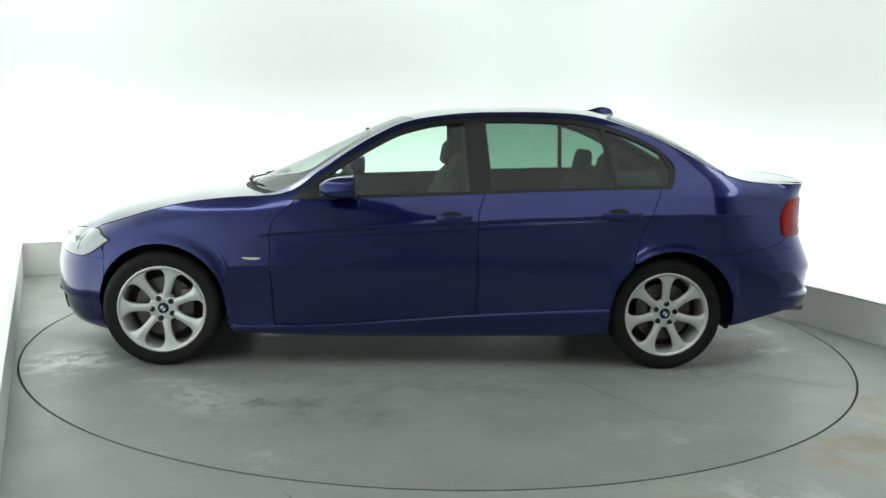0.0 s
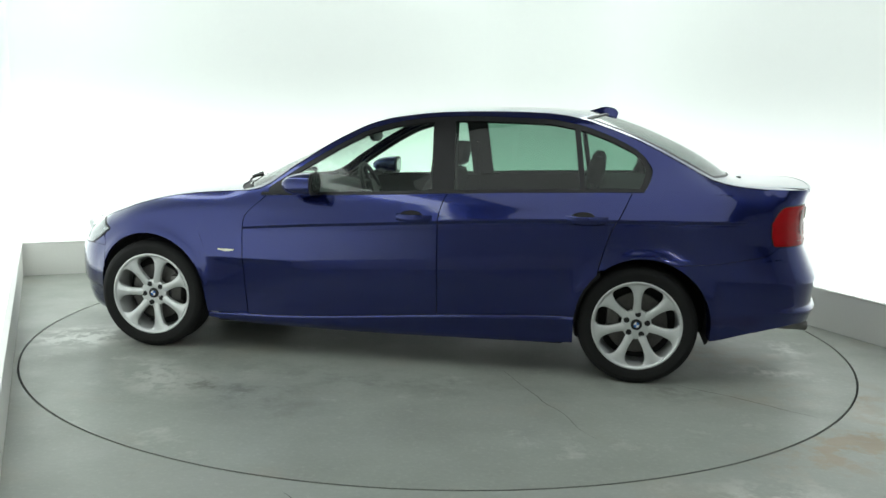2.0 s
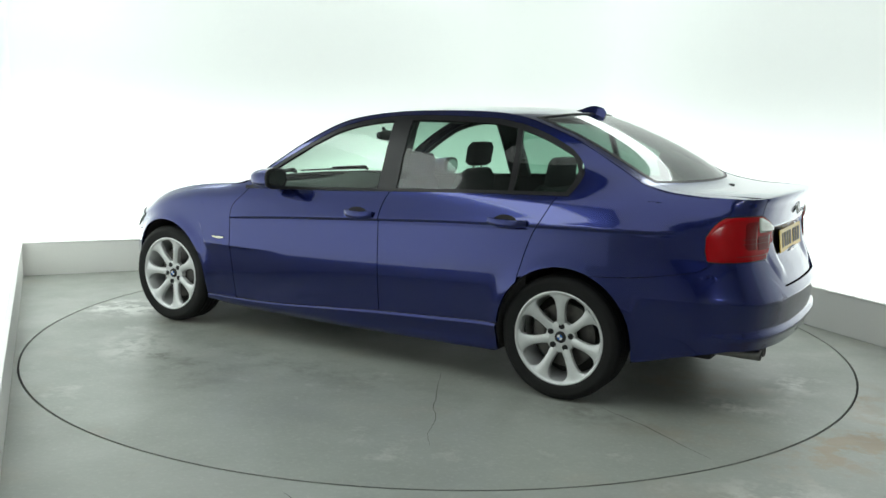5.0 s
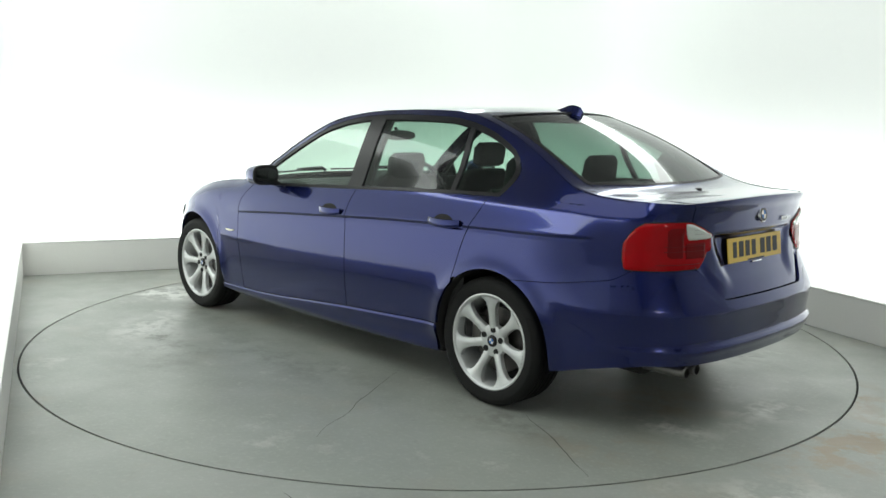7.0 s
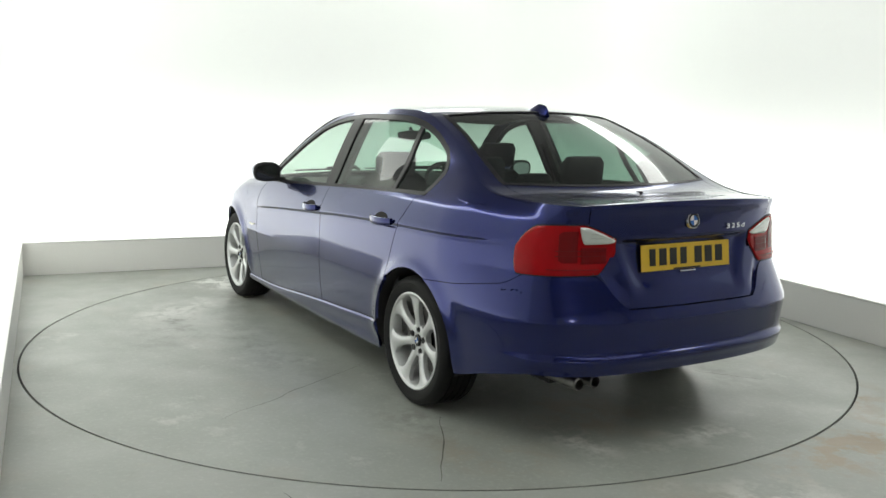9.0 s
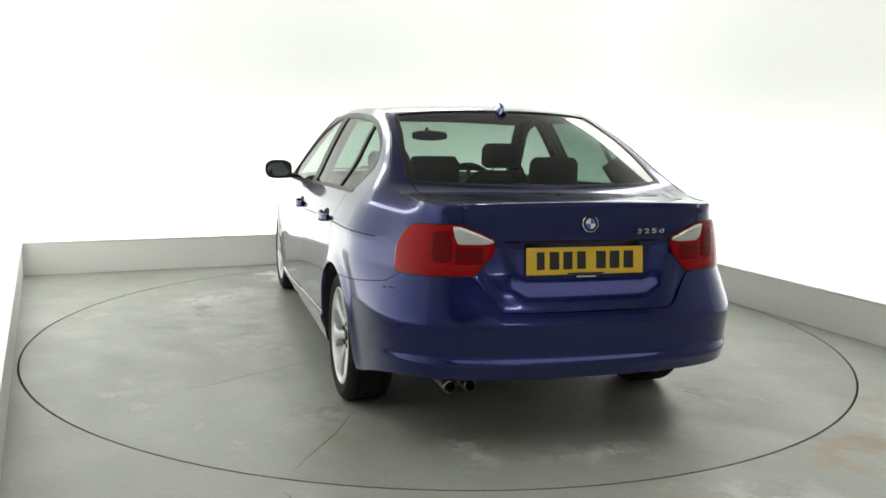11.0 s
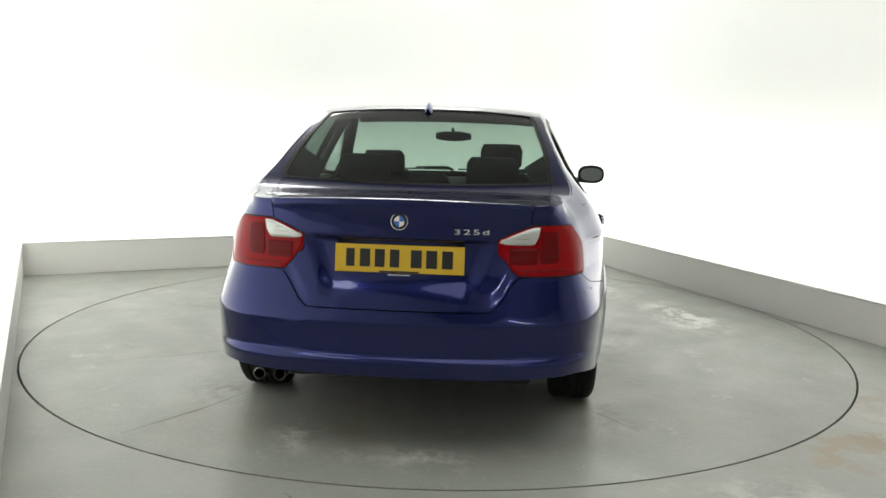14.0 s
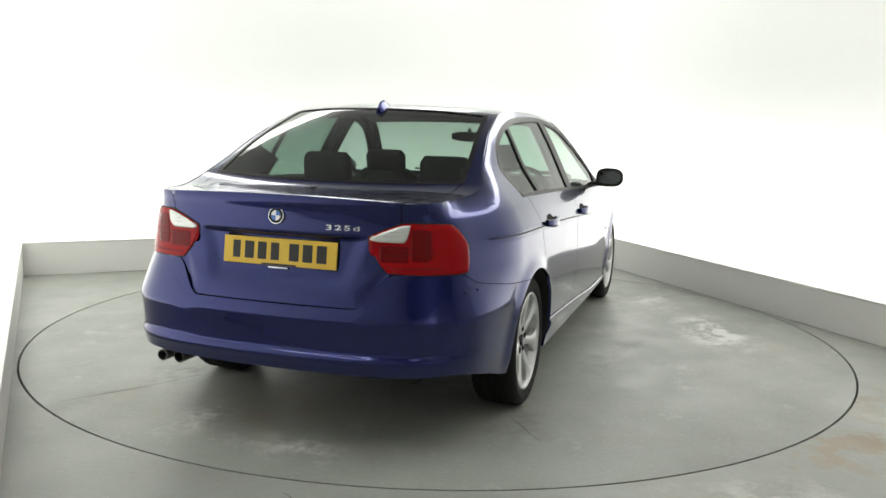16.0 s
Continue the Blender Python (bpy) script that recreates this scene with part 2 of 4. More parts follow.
def tube(path, radius, n=10, bm=None, cap=True):
    """A round bar along a list of points."""
    bm = bm or bmesh.new()
    rings = []
    for i, p in enumerate(path):
        p = Vector(p)
        d = Vector(path[min(i + 1, len(path) - 1)]) - Vector(path[max(i - 1, 0)])
        q = d.to_track_quat("Z", "Y")
        r = radius[i] if isinstance(radius, (list, tuple)) else radius
        rings.append([bm.verts.new(p + q @ Vector((r * math.cos(2 * math.pi * k / n), r * math.sin(2 * math.pi * k / n), 0))) for k in range(n)])
    for a, b in zip(rings, rings[1:]):
        for k in range(n):
            bm.faces.new((a[k], a[(k + 1) % n], b[(k + 1) % n], b[k]))
    if cap:
        bm.faces.new(rings[0][::-1])
        bm.faces.new(rings[-1])
    return bm


def lathe(profile, n=64, bm=None, axis_y=True):
    """A turned form about the y axis from (radius, y) pairs."""
    bm = bm or bmesh.new()
    rings = []
    for r, y in profile:
        rings.append([bm.verts.new((r * math.cos(2 * math.pi * k / n), y, r * math.sin(2 * math.pi * k / n))) for k in range(n)])
    for a, b in zip(rings, rings[1:]):
        for k in range(n):
            bm.faces.new((a[k], a[(k + 1) % n], b[(k + 1) % n], b[k]))
    return bm


def curve(points):
    """Monotone piecewise cubic through (x, y) pairs, flat outside."""
    pts = sorted(points)
    xs, ys = [p[0] for p in pts], [p[1] for p in pts]
    d = [(ys[i + 1] - ys[i]) / (xs[i + 1] - xs[i]) for i in range(len(xs) - 1)]
    m = [d[0]] + [0 if d[i] * d[i + 1] <= 0 else 2 * d[i] * d[i + 1] / (d[i] + d[i + 1]) for i in range(len(d) - 1)] + [d[-1]]

    def f(x):
        if x <= xs[0]:
            return ys[0]
        if x >= xs[-1]:
            return ys[-1]
        i = bisect_right(xs, x) - 1
        h = xs[i + 1] - xs[i]
        t = (x - xs[i]) / h
        return (ys[i] * (1 + 2 * t) * (1 - t) ** 2 + h * m[i] * t * (1 - t) ** 2 + ys[i + 1] * t * t * (3 - 2 * t) + h * m[i + 1] * t * t * (t - 1))
    return f


def step(a, b, x):
    t = min(1, max(0, (x - a) / (b - a)))
    return t * t * (3 - 2 * t)


# ---------------------------------------------------------------- the room
ROOM = pose(0, 0, 0, 0, 0, ROOM_TURN)
SIDE, BACK, FRONT, HIGH = 2.52, 2.725, -5.95, 3.0
RING = 2.466


def build_room():
    def wall(name, size, at, mat, label):
        ob = part(name, box(size, at, m=ROOM), mat, smooth=False)
        return tagged(ob, label, "wall", kind="structure")

    t, d = 0.12, BACK - FRONT
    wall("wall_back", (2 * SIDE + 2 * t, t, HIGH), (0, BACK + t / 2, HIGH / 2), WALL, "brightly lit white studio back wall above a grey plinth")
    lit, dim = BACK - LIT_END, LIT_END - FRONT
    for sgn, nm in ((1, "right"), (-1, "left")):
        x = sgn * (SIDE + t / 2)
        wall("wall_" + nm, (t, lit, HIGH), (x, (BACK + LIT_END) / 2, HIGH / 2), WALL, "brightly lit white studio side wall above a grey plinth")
        # unseen front stretch, greyed so that the car reflects less light
        wall("wall_" + nm + "_2", (t, dim, HIGH), (x, (LIT_END + FRONT) / 2, HIGH / 2), FRONTWALL, "unseen studio side wall beside the viewer, greyed for dimmer light")
    wall("wall_front", (2 * SIDE + 2 * t, t, HIGH), (0, FRONT - t / 2, HIGH / 2), FRONTWALL, "unseen grey studio wall added behind the viewer")
    tagged(part("ceiling", box((2 * SIDE + 2 * t, d + 2 * t, t), (0, (BACK + FRONT) / 2, HIGH + t / 2), m=ROOM), CEIL, smooth=False),
           "plain dark grey studio ceiling", "ceiling", kind="structure")
    # light boxes along the top of the walls
    lh, lz = 0.40, 2.775
    for name, size, at in (("cove_light", (2 * SIDE - 1.9, 0.06, lh), (0, BACK - 0.034, lz)),
                           ("cove_light", (0.06, lit - 1.0, lh), (SIDE - 0.034, (BACK + LIT_END) / 2 - 0.45, lz)),
                           ("cove_light", (0.06, lit - 0.2, lh), (-SIDE + 0.034, (BACK + LIT_END) / 2, lz))):
        tagged(part(name, box(size, at, 0.01, ROOM, 1), COVE, smooth=False), "long white light box along the top of a wall", "light box", "light boxes round the studio")
    # the white skin sweeps round the far corner
    for sgn, nm in ((1, "wall_corner"),):
        r, n, z0 = 0.9, 20, 0.272
        cx, cy = sgn * (SIDE - r), BACK - r
        arc = [(cx + sgn * r * math.sin(math.pi / 2 * k / n), cy + r * math.cos(math.pi / 2 * k / n)) for k in range(n + 1)]
        bm = bmesh.new()
        lo = [bm.verts.new(ROOM @ Vector((x, y, z0))) for x, y in arc]
        hi = [bm.verts.new(ROOM @ Vector((x, y, HIGH - 0.002))) for x, y in arc]
        for k in range(n):
            bm.faces.new((lo[k], lo[k + 1], hi[k + 1], hi[k]))
        tip = bm.verts.new(ROOM @ Vector((sgn * (SIDE - 0.002), BACK - 0.002, z0)))
        for k in range(n):
            bm.faces.new((tip, lo[k + 1], lo[k]))
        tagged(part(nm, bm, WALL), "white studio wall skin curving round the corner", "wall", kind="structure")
    tube_light = tagged(new("tube_light"), "short bright fluorescent tube on the studio wall", "lamp")
    part("tube", tube([ROOM @ Vector((-0.9, FRONT + 0.09, 2.15)), ROOM @ Vector((-0.2, FRONT + 0.09, 2.15))], 0.022, 10), TUBE, tube_light, "glowing white tube")
    part("batten", box((0.8, 0.05, 0.06), (-0.55, FRONT + 0.03, 2.15), 0.005, ROOM), CAP, tube_light, "white batten", smooth=False)
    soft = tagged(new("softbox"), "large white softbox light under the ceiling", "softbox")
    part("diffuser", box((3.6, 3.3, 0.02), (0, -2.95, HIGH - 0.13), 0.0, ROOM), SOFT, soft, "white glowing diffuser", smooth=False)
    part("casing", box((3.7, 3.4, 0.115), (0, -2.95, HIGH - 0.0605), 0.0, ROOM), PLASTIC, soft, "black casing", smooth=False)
    # low plinth panels along three walls
    h, p = 0.262, 0.03
    for name, size, at, cap in (
            ("baseboard_back", (2 * SIDE, p, h), (0, BACK - p / 2, h / 2), (2 * SIDE, p + 0.006, 0.008)),
            ("baseboard_right", (p, d - p, h), (SIDE - p / 2, (BACK - p + FRONT) / 2, h / 2), (p + 0.006, d - p, 0.008)),
            ("baseboard_left", (p, d - p, h), (-SIDE + p / 2, (BACK - p + FRONT) / 2, h / 2), (p + 0.006, d - p, 0.008))):
        ob = tagged(part(name, box(size, at, 0.003, ROOM, 1), PLINTH, smooth=False), "low light grey painted plinth along the studio wall", "plinth", kind="structure")
        part("cap_strip", box(cap, (at[0], at[1], h + 0.006), m=ROOM), CAP, ob, "thin white cap strip", smooth=False)
    # floor with a round opening for the turntable
    n, outer = 160, 9.0
    vs, fs = [], []
    for r in (RING + 0.006, RING + 0.5, outer):
        for k in range(n):
            a = 2 * math.pi * k / n
            vs.append((r * math.cos(a), r * math.sin(a), 0))
    for j in range(2):
        for k in range(n):
            fs.append((j * n + k, (j + 1) * n + k, (j + 1) * n + (k + 1) % n, j * n + (k + 1) % n))
    base = len(vs)
    for k in range(n):
        a = 2 * math.pi * k / n
        vs.append(((RING + 0.006) * math.cos(a), (RING + 0.006) * math.sin(a), -0.08))
    for k in range(n):
        fs.append((k, (k + 1) % n, base + (k + 1) % n, base + k))
    tagged(mesh_ob("floor", vs, fs, FLOOR, smooth=False), "scuffed grey-green painted concrete studio floor", "floor", kind="structure")
    vs = [((RING + o) * math.cos(2 * math.pi * k / n), (RING + o) * math.sin(2 * math.pi * k / n), -0.012) for o in (-0.02, 0.02) for k in range(n)]
    fs = [(k, n + k, n + (k + 1) % n, (k + 1) % n) for k in range(n)]
    tagged(mesh_ob("ring_gap", vs, fs, GAP, smooth=False), "narrow black joint round the turntable", "joint", kind="structure")


build_room()


def crack(a, b, w, parent):
    """A thin wandering crack in the concrete."""
    a, b = Vector((*a, 0.0012)), Vector((*b, 0.0012))
    d = (b - a)
    n = Vector((-d.y, d.x, 0)).normalized()
    vs = []
    for k in range(17):
        t = k / 16
        c = a + d * t + n * (0.02 * noise.noise(a * 3 + d * t * 6))
        ww = w * (0.35 + 0.65 * math.sin(math.pi * t)) * (0.7 + 0.6 * abs(noise.noise(a * 7 + d * t * 30)))
        vs += [c - n * ww / 2, c + n * ww / 2]
    fs = [(2 * k, 2 * k + 2, 2 * k + 3, 2 * k + 1) for k in range(16)]
    return mesh_ob("crack", vs, fs, CRACK, parent, "thin dark crack in the concrete", smooth=False)


def build_turntable():
    root = tagged(new("turntable"), "round grey concrete turntable flush with the floor, stained and scuffed", "turntable")
    n = 160
    r0 = RING - 0.006
    vs = [(0, 0, 0)] + [(r0 * math.cos(2 * math.pi * k / n), r0 * math.sin(2 * math.pi * k / n), z) for z in (0, -0.08) for k in range(n)]
    fs = [(0, 1 + k, 1 + (k + 1) % n) for k in range(n)] + [(1 + k, 1 + n + k, 1 + n + (k + 1) % n, 1 + (k + 1) % n) for k in range(n)]
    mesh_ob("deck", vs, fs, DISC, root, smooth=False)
    for a, b, w in (((-1.44, 0.83), (-2.07, 1.19), 0.006), ((-0.50, 0.80), (-1.02, 1.74), 0.004), ((-1.42, -0.83), (-1.70, -1.05), 0.004)):
        crack(a, b, w, root)
    return root


turntable = build_turntable()
crack((-0.58, -2.40 - 0.12), (-0.44, -2.68), 0.004, bpy.data.objects["floor"])

# ---------------------------------------------------------------- the car: its body surface
# Car space: x forward, y to its left, z up, the ground below the middle of the wheelbase is the origin.
PLAN = [(2.135, 0.0), (2.13, 0.12), (2.105, 0.28), (2.052, 0.43), (1.962, 0.58), (1.846, 0.70), (1.70, 0.787), (1.52, 0.845), (1.30, 0.872), (1.0, 0.882),
        (0.6, 0.888), (0.2, 0.893), (-0.3, 0.896), (-0.8, 0.897), (-1.2, 0.896), (-1.5, 0.889), (-1.75, 0.873), (-1.95, 0.844), (-2.09, 0.804),
        (-2.196, 0.743), (-2.277, 0.648), (-2.328, 0.505), (-2.356, 0.33), (-2.368, 0.16), (-2.371, 0.0)]


def plan_samples():
    """Catmull-Rom through the plan outline, with arc length and outward normals."""
    p = [Vector((x, y)) for x, y in PLAN]
    p = [Vector((p[1].x, -p[1].y))] + p + [Vector((p[-2].x, -p[-2].y))]
    out = []
    for i in range(1, len(p) - 2):
        for k in range(16):
            t = k / 16
            a, b, c, d = p[i - 1], p[i], p[i + 1], p[i + 2]
            out.append(0.5 * ((2 * b) + (c - a) * t + (2 * a - 5 * b + 4 * c - d) * t * t + (3 * b - a - 3 * c + d) * t ** 3))
    out.append(p[-2])
    s, nrm, acc = [0.0], [], 0.0
    for a, b in zip(out, out[1:]):
        acc += (b - a).length
        s.append(acc)
    for i in range(len(out)):
        t = out[min(i + 1, len(out) - 1)] - out[max(i - 1, 0)]
        if i == 0 or i == len(out) - 1:
            t = Vector((0, 1)) if i == 0 else Vector((0, -1))
        t.normalize()
        nrm.append(Vector((t.y, -t.x)))
    return out, s, nrm


PTS, ARC, NRM = plan_samples()
S_END = ARC[-1]
XS = [p.x for p in PTS]


def s_of_x(x):
    """Arc length at which the outline passes x."""
    lo, hi = 0, len(XS) - 1
    while hi - lo > 1:
        mid = (lo + hi) // 2
        if XS[mid] > x:
            lo = mid
        else:
            hi = mid
    t = (XS[lo] - x) / (XS[lo] - XS[hi])
    return ARC[lo] + t * (ARC[hi] - ARC[lo])


def s_of_rear_y(y):
    for i in range(len(PTS) - 1, 0, -1):
        if PTS[i].y <= y <= PTS[i - 1].y:
            t = (y - PTS[i].y) / (PTS[i - 1].y - PTS[i].y)
            return ARC[i] + t * (ARC[i - 1] - ARC[i])
    return S_END


def s_of_front_y(y):
    for i in range(len(PTS) - 1):
        if PTS[i].y <= y <= PTS[i + 1].y:
            t = (y - PTS[i].y) / (PTS[i + 1].y - PTS[i].y)
            return ARC[i] + t * (ARC[i + 1] - ARC[i])
    return 0.0


def plan_at(s):
    s = min(max(s, 0), S_END - 1e-6)
    i = bisect_right(ARC, s) - 1
    t = (s - ARC[i]) / (ARC[i + 1] - ARC[i])
    return PTS[i].lerp(PTS[i + 1], t), NRM[i].lerp(NRM[i + 1], t).normalized()


# how far each surface lies inside the outline, by height
SIDE_IN = curve([(0.15, 0.09), (0.18, 0.050), (0.21, 0.030), (0.25, 0.027), (0.30, 0.021), (0.42, 0.008), (0.56, 0.0), (0.66, 0.002), (0.76, 0.008),
                 (0.84, 0.016), (0.90, 0.030), (0.97, 0.056), (1.02, 0.082), (1.10, 0.120), (1.20, 0.170), (1.30, 0.225), (1.36, 0.262), (1.42, 0.31)])
REAR_IN = curve([(0.28, 0.06), (0.33, 0.030), (0.37, 0.014), (0.405, 0.000), (0.414, 0.001), (0.430, 0.019), (0.50, 0.013), (0.553, 0.003), (0.568, 0.0), (0.585, 0.006), (0.612, 0.018), (0.66, 0.040), (0.70, 0.058), (0.74, 0.075), (0.77, 0.085),
                 (0.85, 0.097), (0.93, 0.090), (0.99, 0.078), (1.03, 0.064), (1.06, 0.060)])
FRONT_IN = curve([(0.15, 0.10), (0.20, 0.06), (0.27, 0.032), (0.315, 0.026), (0.33, 0.006), (0.345, 0.001), (0.42, 0.0), (0.50, 0.004), (0.56, 0.022), (0.62, 0.05), (0.68, 0.10), (0.74, 0.18)])
CREASE = curve([(0.95, 0.725), (0.69, 0.748), (0.38, 0.773), (0.08, 0.793), (-0.22, 0.813), (-0.83, 0.849), (-1.44, 0.869), (-1.95, 0.878)])
BELT = curve([(0.78, 0.915), (0.70, 0.918), (0.56, 0.924), (0.27, 0.936), (-0.07, 0.953), (-0.37, 0.969), (-0.68, 0.985), (-0.99, 0.998), (-1.34, 1.010), (-1.45, 1.012)])
EDGE = curve([(1.9, 0.690), (1.8, 0.735), (1.64, 0.782), (1.48, 0.833), (1.33, 0.872), (1.2, 0.897), (1.02, 0.919), (0.8, 0.938), (0.72, 0.955), 
              (0.653, 0.990), (0.56, 1.063), (0.482, 1.116), (0.414, 1.164), (0.257, 1.260), (0.12, 1.326), (0.03, 1.353), (-0.055, 1.369), (-0.211, 1.390), 
              (-0.368, 1.401), (-0.681, 1.408), (-0.839, 1.405), (-0.95, 1.395), (-1.05, 1.376), (-1.156, 1.345), (-1.3, 1.295), (-1.459, 1.225), (-1.588, 1.160), 
              (-1.7, 1.104), (-1.76, 1.078), (-1.88, 1.051), (-2.0, 1.040), (-2.08, 1.036), (-2.3, 1.034)])
SHOULDER = curve([(1.9, 0.055), (1.5, 0.06), (0.95, 0.045), (0.72, 0.015), (0.3, 0.012), (-1.2, 0.012), (-1.6, 0.018), (-1.85, 0.032), (-2.1, 0.030), (-2.2, 0.016), (-2.3, 0.0)])
DOOR_FOOT = curve([(1.05, 0.236), (0.63, 0.241), (0.43, 0.250), (0.05, 0.280), (-0.30, 0.308), (-0.64, 0.328), (-0.90, 0.343), (-1.10, 0.350)])
ARCH_F, ARCH_R = (1.378, 0.325, 0.347), (-1.403, 0.325, 0.348)


def recess(y, z):
    """The hollow in the boot lid that holds the number plate."""
    half = 0.272 + 0.075 * min(1, max(0, (z - 0.70) / 0.19))
    m = 1 - step(half - 0.008, half + 0.072, abs(y))
    return 0.018 * m * step(0.632, 0.735, z) * (1 - step(0.874, 0.904, z))


def surf(s, z, out=0.0):
    """A point of the left half of the body surface at arc length s and height z, moved outwards by out."""
    p, n = plan_at(s)
    we = n.x * n.x
    x = p.x
    side = SIDE_IN(z)
    d = z - CREASE(x)
    fade = step(0.98, 0.6, x) * step(-2.02, -1.75, x)
    side -= 0.015 * fade * math.exp(-abs(d) / (0.05 if d > 0 else 0.022))
    side += 0.0065 * fade * math.exp(-((d + 0.013) / 0.009) ** 2)
    d2 = z - 0.563
    side -= 0.008 * step(0.35, 0.75, x) * step(1.15, 0.92, x) * math.exp(-abs(d2) / (0.05 if d2 > 0 else 0.03))
    for cx, cz, r in (ARCH_F, ARCH_R):
        q = math.hypot(x - cx, z - cz) - r
        side -= 0.016 * math.exp(-(q / 0.045) ** 2) * step(0.2, 0.33, z)
    side += 0.056 * step(-0.65, -1.35, x) * (1 - step(-1.62, -1.95, x)) * step(0.97, 1.17, z)
    side += 0.055 * step(-1.60, -2.06, x) * min(1, max(0, (z - 0.585) / 0.175))
    if -1.1 < x < 1.05:
        foot = z - DOOR_FOOT(x)
        side -= 0.011 * step(0.002, -0.008, foot) * (1 - 0.7 * step(-0.02, -0.09, foot))
    top = EDGE(x)
    side += SHOULDER(x) * max(0, 1 - (top - z) / 0.09) ** 2
    end = FRONT_IN(z) if x > 0 else REAR_IN(z) + recess(p.y, z) + (0.012 * (1 - step(0.0, 0.085, z - bumper_top(s))) * (1 - step(0.43, 0.53, p.y)) if z > bumper_top(s) - 0.0005 else 0)
    inset = side * (1 - we) + end * we - out
    q = p - n * inset
    return Vector((q.x, q.y, z))


def flip(verts, side):
    return [(v[0], v[1] * side, v[2]) for v in verts]


def grid_mesh(rows, side=1, rim=0.014, closed_rim=True, inward=None):
    """A sheet of points with a turned-in rim, for a pressed panel."""
    nu, nv = len(rows) - 1, len(rows[0]) - 1
    verts = [p for r in rows for p in r]
    w = nv + 1
    faces = [(i * w + j, (i + 1) * w + j, (i + 1) * w + j + 1, i * w + j + 1) for i in range(nu) for j in range(nv)]
    if rim:
        loop = [(i, 0) for i in range(nu + 1)] + [(nu, j) for j in range(1, nv + 1)] + [(i, nv) for i in range(nu - 1, -1, -1)] + [(0, j) for j in range(nv - 1, 0, -1)]
        a = len(verts)
        for i, j in loop:
            p = Vector(rows[i][j])
            du = Vector(rows[min(i + 1, nu)][j]) - Vector(rows[max(i - 1, 0)][j])
            dv = Vector(rows[i][min(j + 1, nv)]) - Vector(rows[i][max(j - 1, 0)])
            n = du.cross(dv)
            if n.length < 1e-9:
                n = Vector(inward or (0, -1, 0))
            n.normalize()
            ref = Vector(inward) if inward else Vector((-p.x * 0.15, -p.y, 0))
            if n.dot(ref) < 0:
                n = -n
            verts.append(p)
            verts.append(p + n * rim)
        k = len(loop)
        for i in range(k):
            b = (i + 1) % k
            faces.append((a + 2 * i, a + 2 * b, a + 2 * b + 1, a + 2 * i + 1))
    return flip(verts, side), faces


def oriented(ob, inward_at):
    """Turn the faces outwards, away from a point inside."""
    me = ob.data
    bm = bmesh.new()
    bm.from_mesh(me)
    c = Vector(inward_at)
    wrong = [f for f in bm.faces if f.normal.dot(f.calc_center_median() - c) < 0]
    bmesh.ops.reverse_faces(bm, faces=wrong)
    bm.to_mesh(me)
    bm.free()
    return ob


def panel(name, fa, fb, lo, hi, nu, nv, mat, parent, out=0.0, gap=0.0025, rim=0.016, side=1, label="", top_gap=None):
    """A body panel between two end lines (functions of z giving s) and a lower and an upper line (functions of s giving z)."""
    rows = []
    for i in range(nu + 1):
        u = i / nu
        row = []
        for j in range(nv + 1):
            v = j / nv
            z = 0.6
            s = 0
            for _ in range(5):
                a, b = fa(z) + gap, fb(z) - gap
                s = a + (b - a) * u
                l, h = lo(s) + gap, hi(s) - (gap if top_gap is None else top_gap)
                if h < l:
                    l = h = (l + h) / 2
                z = l + (h - l) * v
            row.append(surf(s, z, out))
        rows.append(row)
    verts, faces = grid_mesh(rows, side, rim)
    ob = mesh_ob(name, verts, faces, mat, parent, label)
    return oriented(ob, (max(-1.2, min(1.0, rows[nu // 2][nv // 2].x * 0.6)), 0, 0.62))


def const(v):
    return lambda _: v


def at_x(x):
    s = s_of_x(x)
    return lambda _: s


def s_curve(points):
    """End line from (z, x) pairs."""
    f = curve(points)
    return lambda z: s_of_x(f(z))


def z_curve(points):
    """Upper or lower line from (x, z) pairs."""
    f = curve(points)
    return lambda s: f(plan_at(s)[0].x)


def arch_top(arch, base):
    cx, cz, r = arch

    def f(s):
        x = plan_at(s)[0].x
        if abs(x - cx) >= r:
            return base
        return max(base, cz + math.sqrt(r * r - (x - cx) ** 2))
    return f


def edge_line(s):
    return EDGE(plan_at(s)[0].x)


def belt_line(s):
    return BELT(plan_at(s)[0].x)


SEAM_F = s_curve([(0.17, 0.775), (0.27, 0.780), (0.43, 0.789), (0.55, 0.796), (0.68, 0.800), (0.785, 0.792), (0.844, 0.748), (0.894, 0.690), (0.93, 0.655)])
SEAM_M = s_curve([(0.17, -0.315), (0.60, -0.312), (0.80, -0.309), (0.882, -0.319), (0.974, -0.352)])


def rear_door_end(z):
    cx, cz, r = ARCH_R
    arch = cx + math.sqrt(max(0, r * r - (z - cz) ** 2)) if z < cz + r else -9
    seam = REAR_SEAM(z)
    return s_of_x(max(arch, seam) if z > 0.25 else arch)


REAR_SEAM = curve([(0.60, -1.165), (0.72, -1.195), (0.812, -1.227), (0.887, -1.268), (1.003, -1.322), (1.03, -1.335)])
BACK_END = curve([(1.003, -1.378), (1.040, -1.400), (1.080, -1.418), (1.117, -1.425), (1.165, -1.402), (1.20, -1.372), (1.224, -1.340), (1.3, -1.30)])
